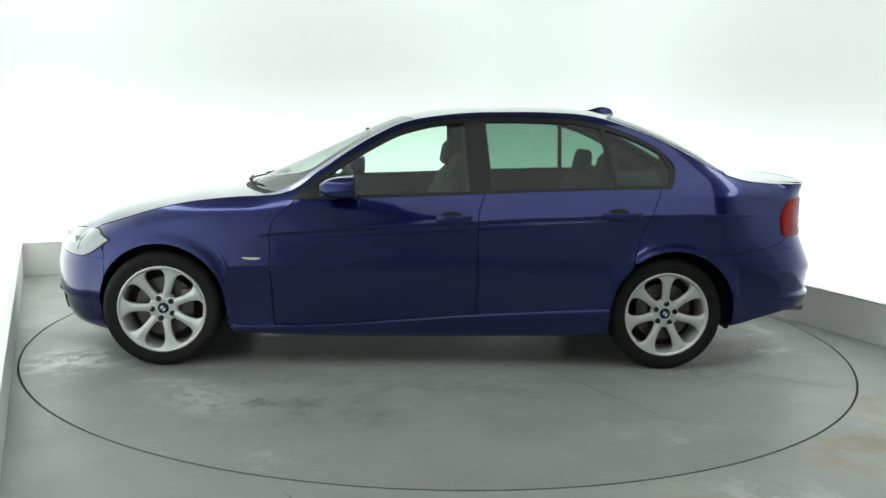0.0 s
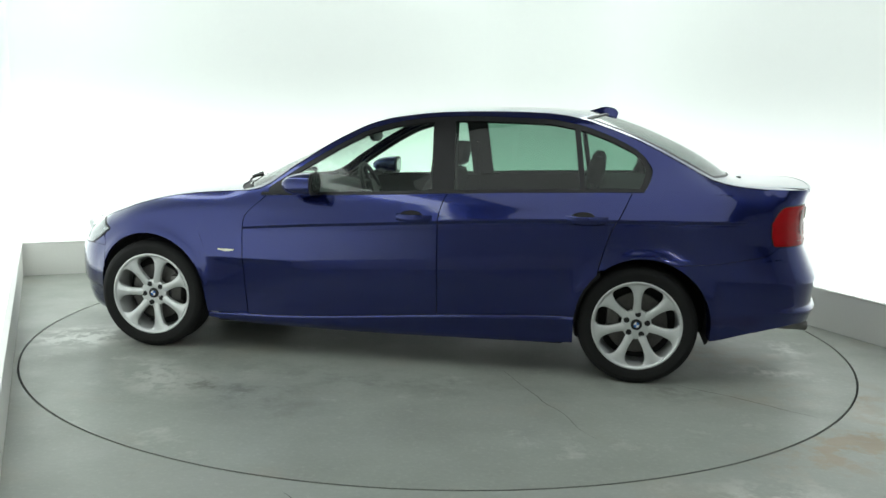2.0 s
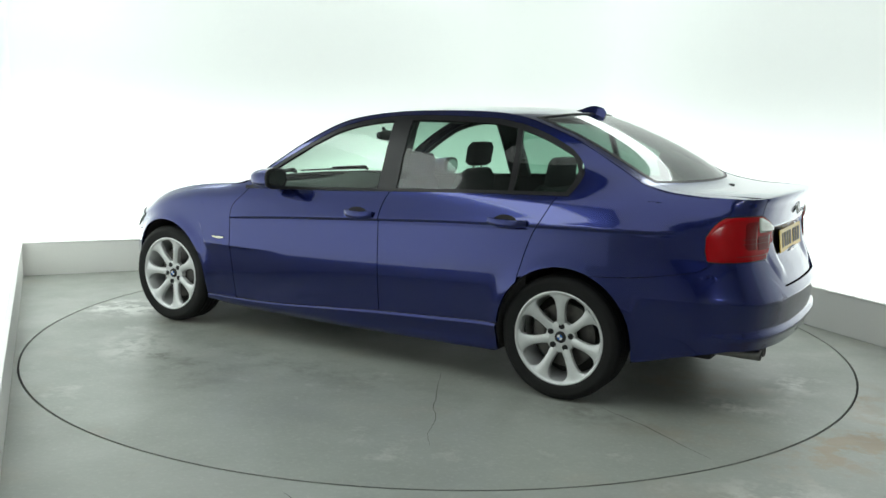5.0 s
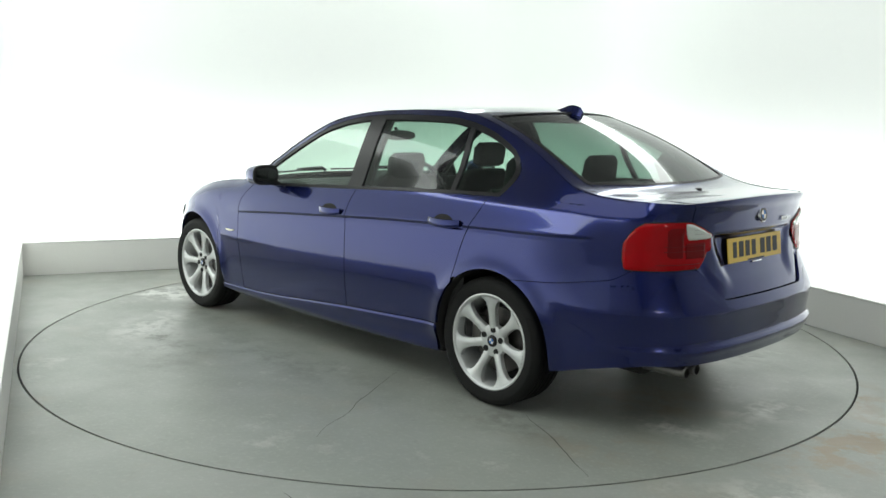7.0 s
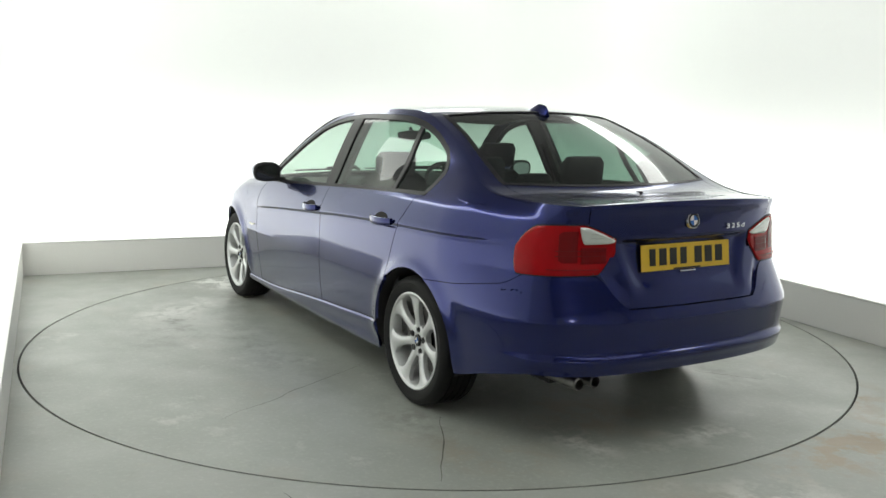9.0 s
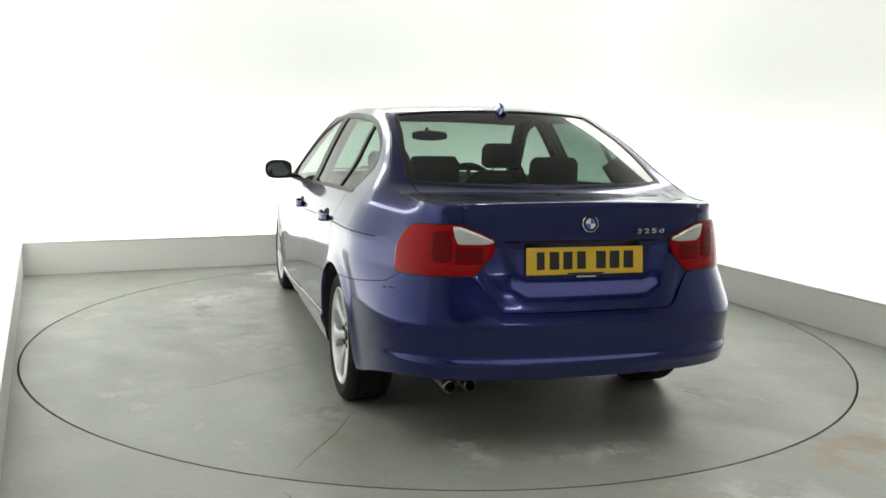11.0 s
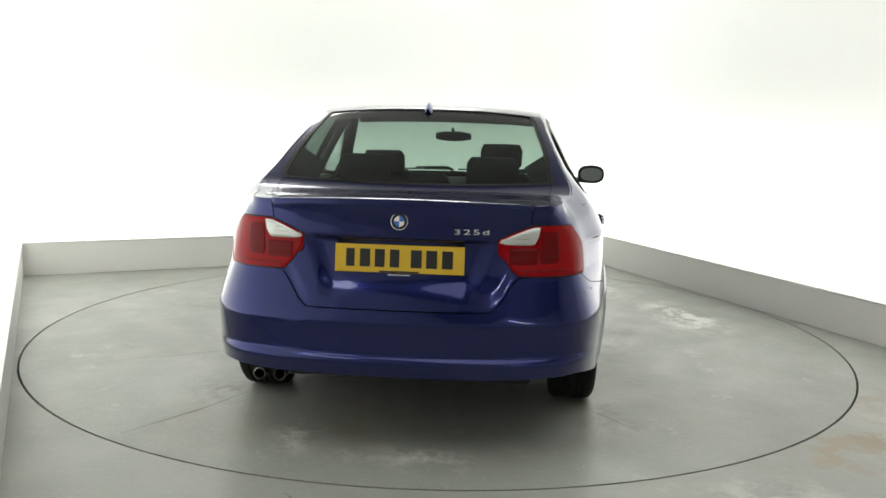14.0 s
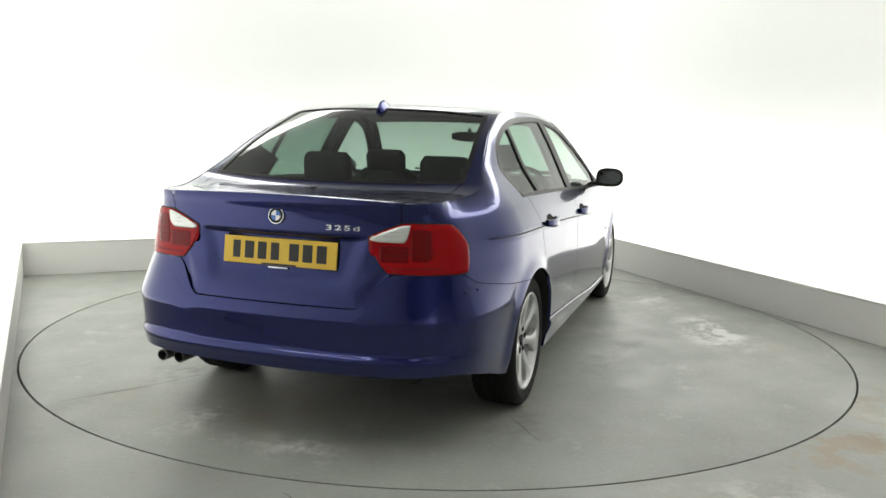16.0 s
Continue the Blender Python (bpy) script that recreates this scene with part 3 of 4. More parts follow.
WIN_TOP = curve([(0.7, 0.926), (0.64, 0.972), (0.56, 1.030), (0.4, 1.136), (0.241, 1.232), (0.101, 1.301), (-0.087, 1.349), (-0.306, 1.373), (-0.526, 1.379), 
                 (-0.84, 1.374), (-1.0, 1.352), (-1.16, 1.306), (-1.32, 1.235), (-1.385, 1.196), (-1.42, 1.135), (-1.46, 1.060)])


def win_top(s):
    return max(WIN_TOP(plan_at(s)[0].x), belt_line(s))


def quarter_front(z):
    if z < 1.006:
        return rear_door_end(z) if z > 0.60 else s_of_x(-1.2)
    return s_of_x(BACK_END(z))


SEAM_LOW = curve([(-1.40, 0.640), (-1.70, 0.655), (-1.95, 0.690), (-2.03, 0.705), (-2.075, 0.728), (-2.11, 0.750)])


def bumper_top(s):
    p, _ = plan_at(s)
    if p.x > -2.12:
        return SEAM_LOW(p.x)
    return 0.614 + 0.136 * step(0.36, 0.52, p.y)


BUMPER_BOTTOM = z_curve([(-1.70, 0.245), (-1.77, 0.253), (-1.948, 0.298), (-2.10, 0.330), (-2.2, 0.345), (-2.37, 0.338)])
LID_END = s_of_rear_y(0.548)


def bumper_front(z):
    cx, cz, r = ARCH_R
    return s_of_x(cx - math.sqrt(max(0.0, r * r - max(0.0, z - cz) ** 2)))


def rear_lip(s):
    return 1.034 + 0.022 * (1 - min(1, plan_at(s)[0].y / 0.66) ** 2)


# ---------------------------------------------------------------- the car: bonnet, screens, roof, boot
ROWS = [((1.8, None), (1.985, 0.722)), ((1.64, None), (1.79, 0.806)), ((1.48, None), (1.58, 0.861)), ((1.33, None), (1.39, 0.896)), ((1.2, None), (1.24, 0.918)), 
        ((1.02, None), (1.1, 0.930)), ((0.8, None), (1.035, 0.940)), ((0.735, None), (1.01, 0.950)), ((0.653, None), (0.88, 1.012)), ((0.56, None), (0.735, 1.082)), 
        ((0.482, None), (0.61, 1.140)), ((0.414, None), (0.515, 1.185)), ((0.257, None), (0.34, 1.268)), ((0.12, None), (0.19, 1.335)), ((0.03, None), (0.1, 1.369)), 
        ((-0.055, None), (-0.01, 1.393)), ((-0.211, None), (-0.2, 1.417)), ((-0.368, None), (-0.37, 1.429)), ((-0.681, None), (-0.69, 1.438)), ((-0.839, None), (-0.87, 1.436)), 
        ((-0.95, None), (-1.03, 1.427)), ((-1.05, None), (-1.17, 1.409)), ((-1.156, None), (-1.28, 1.377)), ((-1.3, None), (-1.43, 1.323)), ((-1.459, None), (-1.58, 1.259)), 
        ((-1.588, None), (-1.72, 1.187)), ((-1.7, None), (-1.865, 1.094)), ((-1.76, None), (-1.905, 1.068)), ((-1.88, None), (-2.0, 1.052)), ((-2.0, None), (-2.12, 1.050)), 
        ((-2.08, None), (-2.2, 1.053))]
R_HOOD, R_COWL, R_SCREEN, R_ROOF, R_REAR, R_BOOT = 0, 6, 7, 14, 21, 26.4
ROW_EX = curve([(i, r[0][0]) for i, r in enumerate(ROWS)])
ROW_CX = curve([(i, r[1][0]) for i, r in enumerate(ROWS)])
ROW_CZ = curve([(i, r[1][1]) for i, r in enumerate(ROWS)])


def top_point(tau, v, lift=0.0):
    """A point of the upper surface: tau runs from the bonnet to the boot, v from -1 to 1 across."""
    ex = ROW_EX(tau)
    e = surf(s_of_x(ex), EDGE(ex))
    a = abs(v)
    p = 2.2 if R_SCREEN <= tau <= R_REAR else 2.6
    return Vector((ROW_CX(tau) + (e.x - ROW_CX(tau)) * a * a, e.y * v, ROW_CZ(tau) + (e.z - ROW_CZ(tau)) * a ** p + lift))


def top_panel(name, t0, t1, v0, v1, nt, nv, mat, parent, lift=0.0, rim=0.016, label="", first=None, last=None):
    """v0 and v1 are functions of tau."""
    rows = []
    if first:
        rows.append(first(nv))
    for i in range(nt + 1):
        tau = t0 + (t1 - t0) * i / nt
        a, b = v0(tau), v1(tau)
        rows.append([top_point(tau, a + (b - a) * j / nv, lift) for j in range(nv + 1)])
    if last:
        rows.append(last(nv))
    verts, faces = grid_mesh(rows, 1, rim, inward=(0, 0, -1))
    ob = mesh_ob(name, verts, faces, mat, parent, label)
    return oriented(ob, (0, 0, 0.3))


def wheel_parts(car, x, y, side, turn, bolt_turn):
    """One road wheel: tyre with tread grooves, alloy rim with seven spokes, hub, bolts and brake."""
    root = new("wheel")
    root.parent = car
    root.location = (x, y * side, 0.313)
    root.rotation_euler = (0, 0, 0 if side > 0 else math.pi)
    # outer face towards +y
    r, rr = 0.313, 0.236
    prof = [(rr - 0.012, -0.085), (rr + 0.004, -0.100), (rr + 0.03, -0.108), (r - 0.02, -0.104), (r - 0.006, -0.092), (r, -0.078)]
    for c in (-0.05, -0.017, 0.017, 0.05):
        prof += [(r, c - 0.006), (r - 0.007, c - 0.004), (r - 0.007, c + 0.004), (r, c + 0.006)]
    prof += [(r, 0.078), (r - 0.006, 0.092), (r - 0.02, 0.104), (r - 0.034, 0.1075), (rr + 0.045, 0.108), (rr + 0.022, 0.106), (rr + 0.004, 0.100), (rr - 0.012, 0.090)]
    part("tyre", lathe([(a, b - 0.008) for a, b in prof], 72), RUBBER, root, "black low-profile tyre")
    part("rim", lathe([(rr - 0.002, 0.084), (rr, 0.092), (rr - 0.006, 0.094), (rr - 0.014, 0.090), (rr - 0.02, 0.078), (rr - 0.024, 0.02), (rr - 0.03, -0.06), (rr - 0.012, -0.09)], 72), ALLOY, root)
    # spokes: broad at the rim and waisted towards the hub
    for k in range(7):
        bm = bmesh.new()
        ang = turn + 2 * math.pi * k / 7
        half = [(0.060, 0.0250, 0.060), (0.082, 0.0215, 0.066), (0.11, 0.0195, 0.071), (0.140, 0.0205, 0.076), (0.172, 0.026, 0.080), (0.196, 0.035, 0.083), (0.211, 0.050, 0.085), (0.220, 0.070, 0.086)]
        cols = []
        for rad, w, yy in half:
            rowv = []
            for q, dy in ((-1, -0.030), (-1, -0.006), (-0.72, 0.0), (0, 0.003), (0.72, 0.0), (1, -0.006), (1, -0.030)):
                lat = w * q
                ra = math.sqrt(max(rad * rad - lat * lat, 1e-6)) if rad > 0.19 else rad
                px, pz = ra * math.cos(ang) - lat * math.sin(ang), ra * math.sin(ang) + lat * math.cos(ang)
                rowv.append(bm.verts.new((px, yy + dy, pz)))
            cols.append(rowv)
        for a, b in zip(cols, cols[1:]):
            for j in range(6):
                bm.faces.new((a[j], a[j + 1], b[j + 1], b[j]))
        part("spoke", bm, ALLOY, root)
    part("hub", lathe([(0.0, 0.056), (0.036, 0.058), (0.070, 0.0625), (0.078, 0.058), (0.080, 0.03)], 40), ALLOY, root)
    for k in range(5):
        ang = bolt_turn + 2 * math.pi * k / 5
        bm = lathe([(0.0, 0.066), (0.007, 0.066), (0.008, 0.0632), (0.0130, 0.0632), (0.0150, 0.0645), (0.0158, 0.058)], 16)
        bmesh.ops.translate(bm, verts=bm.verts, vec=(0.057 * math.cos(ang), 0, 0.057 * math.sin(ang)))
        part("wheel_bolt", bm, PLASTIC, root, "dark wheel bolt")
    cap = part("centre_cap", lathe([(0.0, 0.067), (0.024, 0.0665), (0.028, 0.064), (0.030, 0.058)], 32), BLACK, root, "black centre cap")
    roundel(cap, 0.0145, 0.0675, Matrix())
    part("brake_disc", lathe([(0.05, 0.0), (0.16, 0.002), (0.163, -0.004), (0.16, -0.02), (0.05, -0.02)], 48), STEEL, root, "grey steel brake disc")
    part("inner_drum", lathe([(0.0, -0.03), (0.10, -0.03), (0.208, -0.06)], 40), UNDER, root)
    bm = box((0.07, 0.055, 0.15), (-0.125 if x > 0 else 0.125, 0.01, 0.03), 0.015)
    part("brake_caliper", bm, STEEL, root, "grey brake caliper")
    return root


def roundel(parent, r, y, m, mats=None):
    """A plain round emblem in four quarters, facing +y in its own space."""
    for k in range(4):
        bm = bmesh.new()
        c = bm.verts.new(m @ Vector((0, y, 0)))
        arc = [bm.verts.new(m @ Vector((r * math.cos(a), y, r * math.sin(a)))) for a in (math.pi / 2 * (k + q / 6) for q in range(7))]
        for a, b in zip(arc, arc[1:]):
            bm.faces.new((c, a, b))
        part("quarter", bm, ROUND_BLUE if k % 2 else ROUND_WHITE, parent, "blue quarter" if k % 2 else "white quarter")


def loft(sections, mat, parent, name, label="", cap=True):
    """A closed form through rings of equal length."""
    bm = bmesh.new()
    rings = [[bm.verts.new(p) for p in sec] for sec in sections]
    n = len(rings[0])
    for a, b in zip(rings, rings[1:]):
        for k in range(n):
            bm.faces.new((a[k], a[(k + 1) % n], b[(k + 1) % n], b[k]))
    if cap:
        bm.faces.new(rings[0][::-1])
        bm.faces.new(rings[-1])
    return part(name, bm, mat, parent, label)


def oval(c, u, w, n=18, power=2.5):
    out = []
    for k in range(n):
        a = 2 * math.pi * k / n
        ca, sa = math.cos(a), math.sin(a)
        out.append(Vector(c) + Vector(u) * math.copysign(abs(ca) ** (2 / power), ca) + Vector(w) * math.copysign(abs(sa) ** (2 / power), sa))
    return out


def build_body(car):
    hl = z_curve([(1.90, 0.58), (1.70, 0.62), (1.6, 0.64)])
    for side in (1, -1):
        # front wing
        fend_front = s_curve([(0.17, 1.705), (0.52, 1.69), (0.60, 1.70), (0.66, 1.74), (0.70, 1.80)])
        panel("front_wing", fend_front, SEAM_F, arch_top(ARCH_F, 0.235), edge_line, 50, 60, PAINT, car, side=side)
        # doors
        zl = lambda s: DOOR_FOOT(plan_at(s)[0].x)
        d1 = panel("front_door", SEAM_F, SEAM_M, zl, belt_line, 40, 104, PAINT, car, side=side)
        d2 = panel("rear_door", SEAM_M, rear_door_end, zl, belt_line, 40, 104, PAINT, car, side=side)
        panel("sill", at_x(1.015), at_x(-1.052), z_curve([(1.0, 0.205), (0.8, 0.183), (0.5, 0.174), (0.07, 0.172), (-0.4, 0.18), (-0.86, 0.19), (-1.05, 0.20)]), lambda s: DOOR_FOOT(plan_at(s)[0].x) + 0.001, 60, 16, PAINT, car, side=side)
        # quarter panel: below the belt to the bumper, and the roof pillar
        cx, cz, r = ARCH_R

        def q_low(s):
            x = plan_at(s)[0].x
            arch = cz + math.sqrt(max(0, r * r - (x - cx) ** 2)) if abs(x - cx) < r else 0
            return max(arch, bumper_top(s)) if x < cx else arch

        panel("quarter_panel", quarter_front, const(LID_END), q_low, edge_or_lip, 60, 90, PAINT, car, side=side, top_gap=-0.003)
        panel("roof_rail", at_x(0.80), at_x(-1.34), win_top, edge_line, 90, 4, PAINT, car, side=side, gap=0.001, top_gap=-0.001)
        # window surround and panes
        inner_lo = lambda s: belt_line(s) + 0.016
        inner_hi = lambda s: win_top(s) - 0.026
        panel("window_strip", at_x(0.70), at_x(-1.385), belt_line, inner_lo, 60, 2, BLACK, car, side=side, gap=0.0, out=0.003, label="black belt strip below the windows")
        panel("window_frame", at_x(0.69), at_x(-1.395), inner_hi, win_top, 80, 3, BLACK, car, side=side, gap=0.0, out=-0.002, label="black window frame")
        bp_a = s_curve([(0.93, -0.268), (1.37, -0.235)])
        bp_b = s_curve([(0.93, -0.388), (1.37, -0.352)])
        panel("centre_pillar", bp_a, bp_b, inner_lo, inner_hi, 6, 10, BLACK, car, side=side, gap=0.0, out=-0.001, label="black pillar between the doors")
        panel("corner_trim", at_x(0.685), s_curve([(0.90, 0.545), (1.2, 0.535)]), inner_lo, inner_hi, 8, 6, BLACK, car, side=side, gap=0.0, out=0.001, label="black triangle at the mirror foot")
        qa, qb = s_curve([(1.0, -1.055), (1.33, -1.005)]), s_curve([(1.0, -1.085), (1.33, -1.035)])
        panel("window_divider", qa, qb, inner_lo, inner_hi, 3, 8, BLACK, car, side=side, gap=0.0, out=0.0, label="black window bar")
        panel("rear_window_frame", s_curve([(1.0, -1.345), (1.04, -1.366), (1.08, -1.384), (1.117, -1.390), (1.165, -1.368), (1.2, -1.338), (1.224, -1.306)]),
              lambda z: s_of_x(BACK_END(z)), lambda s: belt_line(s), lambda s: win_top(s), 4, 18, BLACK, car, side=side, gap=0.0, out=-0.001, label="black curved window frame")
        for nm, fa, fb in (("front_side_window", at_x(0.66), bp_a), ("rear_side_window", bp_b, qa), ("quarter_window", qb, lambda z: s_of_x(BACK_END(z) + 0.02))):
            g = panel(nm, fa, fb, lambda s: belt_line(s) + 0.008, lambda s: win_top(s) - 0.012, 24, 14, GLASS if nm[0] == "f" else SIDE_GLASS, car, side=side, gap=0.0, out=-0.009, rim=0, label="green-tinted side window pane")
            g.visible_shadow = False
        # handles, each over a dark patch that stands for its hollow's shade
        for door, x0, x1, zc in ((d1, -0.085, -0.275, 0.838), (d2, -0.985, -1.205, 0.868)):
            a = [surf(s_of_x(x0 + (x1 - x0) * k / 10), zc - 0.006 * math.sin(math.pi * k / 10), 0.006 + 0.024 * math.sin(math.pi * k / 10) ** 0.6) for k in range(11)]
            secs = []
            for k, p in enumerate(a):
                w = 0.017 + 0.004 * math.sin(math.pi * k / 10)
                secs.append([(q.x, q.y * side, q.z) for q in oval(p, (0, 0.009, 0), (0, 0, w), 12, 3)])
            loft(secs, PAINT, door, "handle", "blue door handle")
            xm = x0 + (x1 - x0) * 0.42
            rows = []
            for i in range(11):
                ph = math.pi * i / 10
                xx = xm + 0.062 * math.cos(ph)
                hh = 0.026 * math.sin(ph)
                rows.append([surf(s_of_x(xx), zc + 0.006 - hh * 0.9 + 2.0 * hh * j / 6, 0.0035) for j in range(7)])
            vs, fs = grid_mesh(rows, side, 0.004)
            oriented(mesh_ob("handle_shade", vs, fs, UNDER, door, "dark patch for the shade behind the handle"), (xm, 0, zc))
        # side indicator on the wing
        panel("side_indicator", at_x(0.945), at_x(0.845), z_curve([(0.95, 0.602), (0.89, 0.594), (0.84, 0.602)]), const(0.613), 8, 3, AMBER, car, out=0.006, rim=0.008, side=side, label="small clear side indicator")
        # lamps
        tail_lamp(car, side)
        head_lamp(car, side)
        # wheel arch liner
        for (cx, cz, r), nm in ((ARCH_F, "front_arch_liner"), (ARCH_R, "rear_arch_liner")):
            vs, fs, n = [], [], 28
            for k in range(n + 1):
                a = math.pi * (-0.12 + 1.24 * k / n)
                px, pz = cx + (r + 0.004) * math.cos(a), cz + (r + 0.004) * math.sin(a)
                pz = max(pz, 0.23)
                yo = surf(s_of_x(px), max(0.25, pz)).y - 0.012
                vs += [(px, yo, pz), (px, 0.56, pz)]
            for k in range(n):
                fs.append((2 * k, 2 * k + 1, 2 * k + 3, 2 * k + 2))
            b = len(vs)
            vs.append((cx, 0.56, cz))
            for k in range(n):
                fs.append((b, 2 * k + 1, 2 * k + 3))
            mesh_ob(nm, flip(vs, side), fs, UNDER, car, "black wheel arch liner")
        # door mirror
        door_mirror(car, side)
        # outer strips of the upper surface beside the screens
        lo_v = lambda t: side * 0.925
        hi_v = lambda t: side * 1.008
        top_panel("screen_pillar", R_COWL, R_ROOF, lo_v, hi_v, 40, 4, PAINT, car, rim=0)
        top_panel("rear_pillar", R_REAR, R_BOOT + 0.12, lambda t: side * REAR_V(t), hi_v, 30, 6, PAINT, car, rim=0)
    # front and rear ends
    front_s = s_curve([(0.17, 1.728), (0.33, 1.726), (0.40, 1.717), (0.44, 1.705), (0.48, 1.692), (0.58, 1.692)])
    for side in (1, -1):
        panel("front_bumper_side", const(0.0), front_s, z_curve([(2.2, 0.17), (1.9, 0.185), (1.7, 0.165)]), lambda s: 0.575 if plan_at(s)[0].x < 2.0 else 0.575, 30, 22, PAINT, car, gap=0.0, side=side)
        panel("front_mask", const(0.0), s_curve([(0.52, 1.69), (0.60, 1.70), (0.66, 1.74), (0.70, 1.80)]), const(0.577), lambda s: hood_front(s) if s < s_of_x(1.80) else edge_line(s) - 0.012, 30, 8, PAINT, car, gap=0.0, side=side)
        for y0, y1 in ((0.05, 0.235),):
            panel("grille", lambda z: s_of_front_y(y0), lambda z: s_of_front_y(y1), const(0.53), const(0.645), 8, 6, CHROME, car, out=0.012, side=side, label="chrome-framed grille half")
            panel("grille_opening", lambda z: s_of_front_y(y0 + 0.012), lambda z: s_of_front_y(y1 - 0.012), const(0.541), const(0.634), 8, 6, PLASTIC, car, out=0.015, side=side, label="black grille bars")
        panel("lower_intake", const(0.0), lambda z: s_of_front_y(0.42), const(0.22), const(0.34), 12, 5, PLASTIC, car, out=0.006, gap=0.0, side=side, label="black lower air intake")
    rows_full_panel("rear_bumper", bumper_front, BUMPER_BOTTOM, bumper_top, 64, 40, car, rim=0.06)
    lid = rows_full_panel("boot_lid_face", const(LID_END), bumper_top, rear_lip, 64, 64, car, gap=0.0018)

    def front_row(nv):
        out = []
        for j in range(nv + 1):
            v = -0.985 + 1.97 * j / nv
            s = s_of_x(1.80) * abs(v)
            p = surf(s, hood_front(s))
            out.append(Vector((p.x, math.copysign(p.y, v), p.z)))
        return out

    def lip_row(nv):
        out = []
        for j in range(nv + 1):
            v = -LID_V(0) + 2 * LID_V(0) * j / nv
            s = S_END + (LID_END - S_END) * abs(v) / LID_V(0)
            p = surf(s, rear_lip(s))
            out.append(Vector((p.x, math.copysign(p.y, v), p.z)))
        return out

    top_panel("bonnet", R_HOOD, R_COWL - 0.05, const(-0.985), const(0.985), 50, 40, PAINT, car, first=front_row)
    top_panel("cowl", R_COWL - 0.03, R_SCREEN + 0.35, const(-0.93), const(0.93), 6, 30, PLASTIC, car, lift=-0.012, label="black plastic scuttle")
    for t0, t1, v, mat, nm, lb in ((R_SCREEN + 0.05, R_ROOF, const(0.93), GLASS, "windscreen", "clear windscreen"), (R_REAR, R_BOOT, REAR_V_OUT, REAR_GLASS, "rear_screen", "tinted rear window")):
        g = top_panel(nm, t0, t1, lambda t: -v(t), v, 30, 30, mat, car, lift=-0.003, rim=0, label=lb)
        g.visible_shadow = False
    # black borders of the rear window
    for side in (1, -1):
        top_panel("window_border", R_REAR, R_BOOT, lambda t: side * (REAR_V(t) - 0.028), lambda t: side * (REAR_V(t) + 0.004), 26, 2, BLACK, car, lift=0.002, rim=0.006, label="black window seal")
    top_panel("window_border", R_REAR - 0.06, R_REAR + 0.10, lambda t: -REAR_V(R_REAR), lambda t: REAR_V(R_REAR), 3, 30, BLACK, car, lift=0.003, rim=0.006, label="black window seal")
    top_panel("window_border", R_BOOT - 0.18, R_BOOT + 0.1, lambda t: -REAR_V(R_BOOT), lambda t: REAR_V(R_BOOT), 3, 30, BLACK, car, lift=0.002, rim=0.006, label="black window seal")
    top_panel("roof", R_ROOF, R_REAR, const(-1.0), const(1.0), 36, 40, PAINT, car)
    top_panel("boot_lid", R_BOOT + 0.1, len(ROWS) - 1, lambda t: -LID_V(t), LID_V, 24, 40, PAINT, car, last=lip_row)
    for side in (1, -1):
        top_panel("boot_shoulder", R_BOOT + 0.1, len(ROWS) - 1, lambda t: side * (LID_V(t) + 0.006), lambda t: side * 1.008, 24, 6, PAINT, car, rim=0,
                  last=lambda nv: [Vector((p.x, p.y * side, p.z)) for p in (surf(LID_END + (s_of_x(-2.08) - LID_END) * j / nv, EDGE(-2.1)) for j in range(nv + 1))])
    return lid


def hood_front(s):
    return 0.668 + 0.045 * (s / s_of_x(1.80)) ** 2


def edge_or_lip(s):
    p, _ = plan_at(s)
    return edge_line(s) if p.x > -2.1 else EDGE(-2.1)


def rows_full_panel(name, s_side, lo, hi, nu, nv, car, gap=0.0025, rim=0.016):
    """A panel across the whole rear end."""
    rows = []
    for i in range(2 * nu + 1):
        w = (i - nu) / nu
        row = []
        for j in range(nv + 1):
            z = 0.6
            for _ in range(5):
                s = S_END - (S_END - s_side(z) - gap) * abs(w)
                l, h = lo(s) + gap, hi(s) - 0.0005
                z = l + (h - l) * j / nv
            p = surf(s, z)
            row.append((p.x, math.copysign(p.y, w) if w else 0.0, p.z))
        rows.append(row)
    verts, faces = grid_mesh(rows, 1, rim)
    return oriented(mesh_ob(name, verts, faces, PAINT, car), (0, 0, 0.6))


REAR_V = curve([(R_REAR, 0.925), (R_REAR + 1.5, 0.94), (R_REAR + 3.5, 0.93), (R_BOOT, 0.89)])
REAR_V_OUT = lambda t: REAR_V(t)
LID_V = curve([(R_BOOT, 0.875), (28, 0.86), (29, 0.845), (30, 0.83)])


def lamp_grid(fa, fb, lo, hi, nu, nv, out, side, rim):
    rows = []
    for i in range(nu + 1):
        s = fa + (fb - fa) * i / nu
        l, h = lo(s), hi(s)
        if h < l:
            l = h = (l + h) / 2
        rows.append([surf(s, l + (h - l) * j / nv, out * (1 if 0 < i < nu and 0 < j < nv else 0.55)) for j in range(nv + 1)])
    return grid_mesh(rows, side, rim)


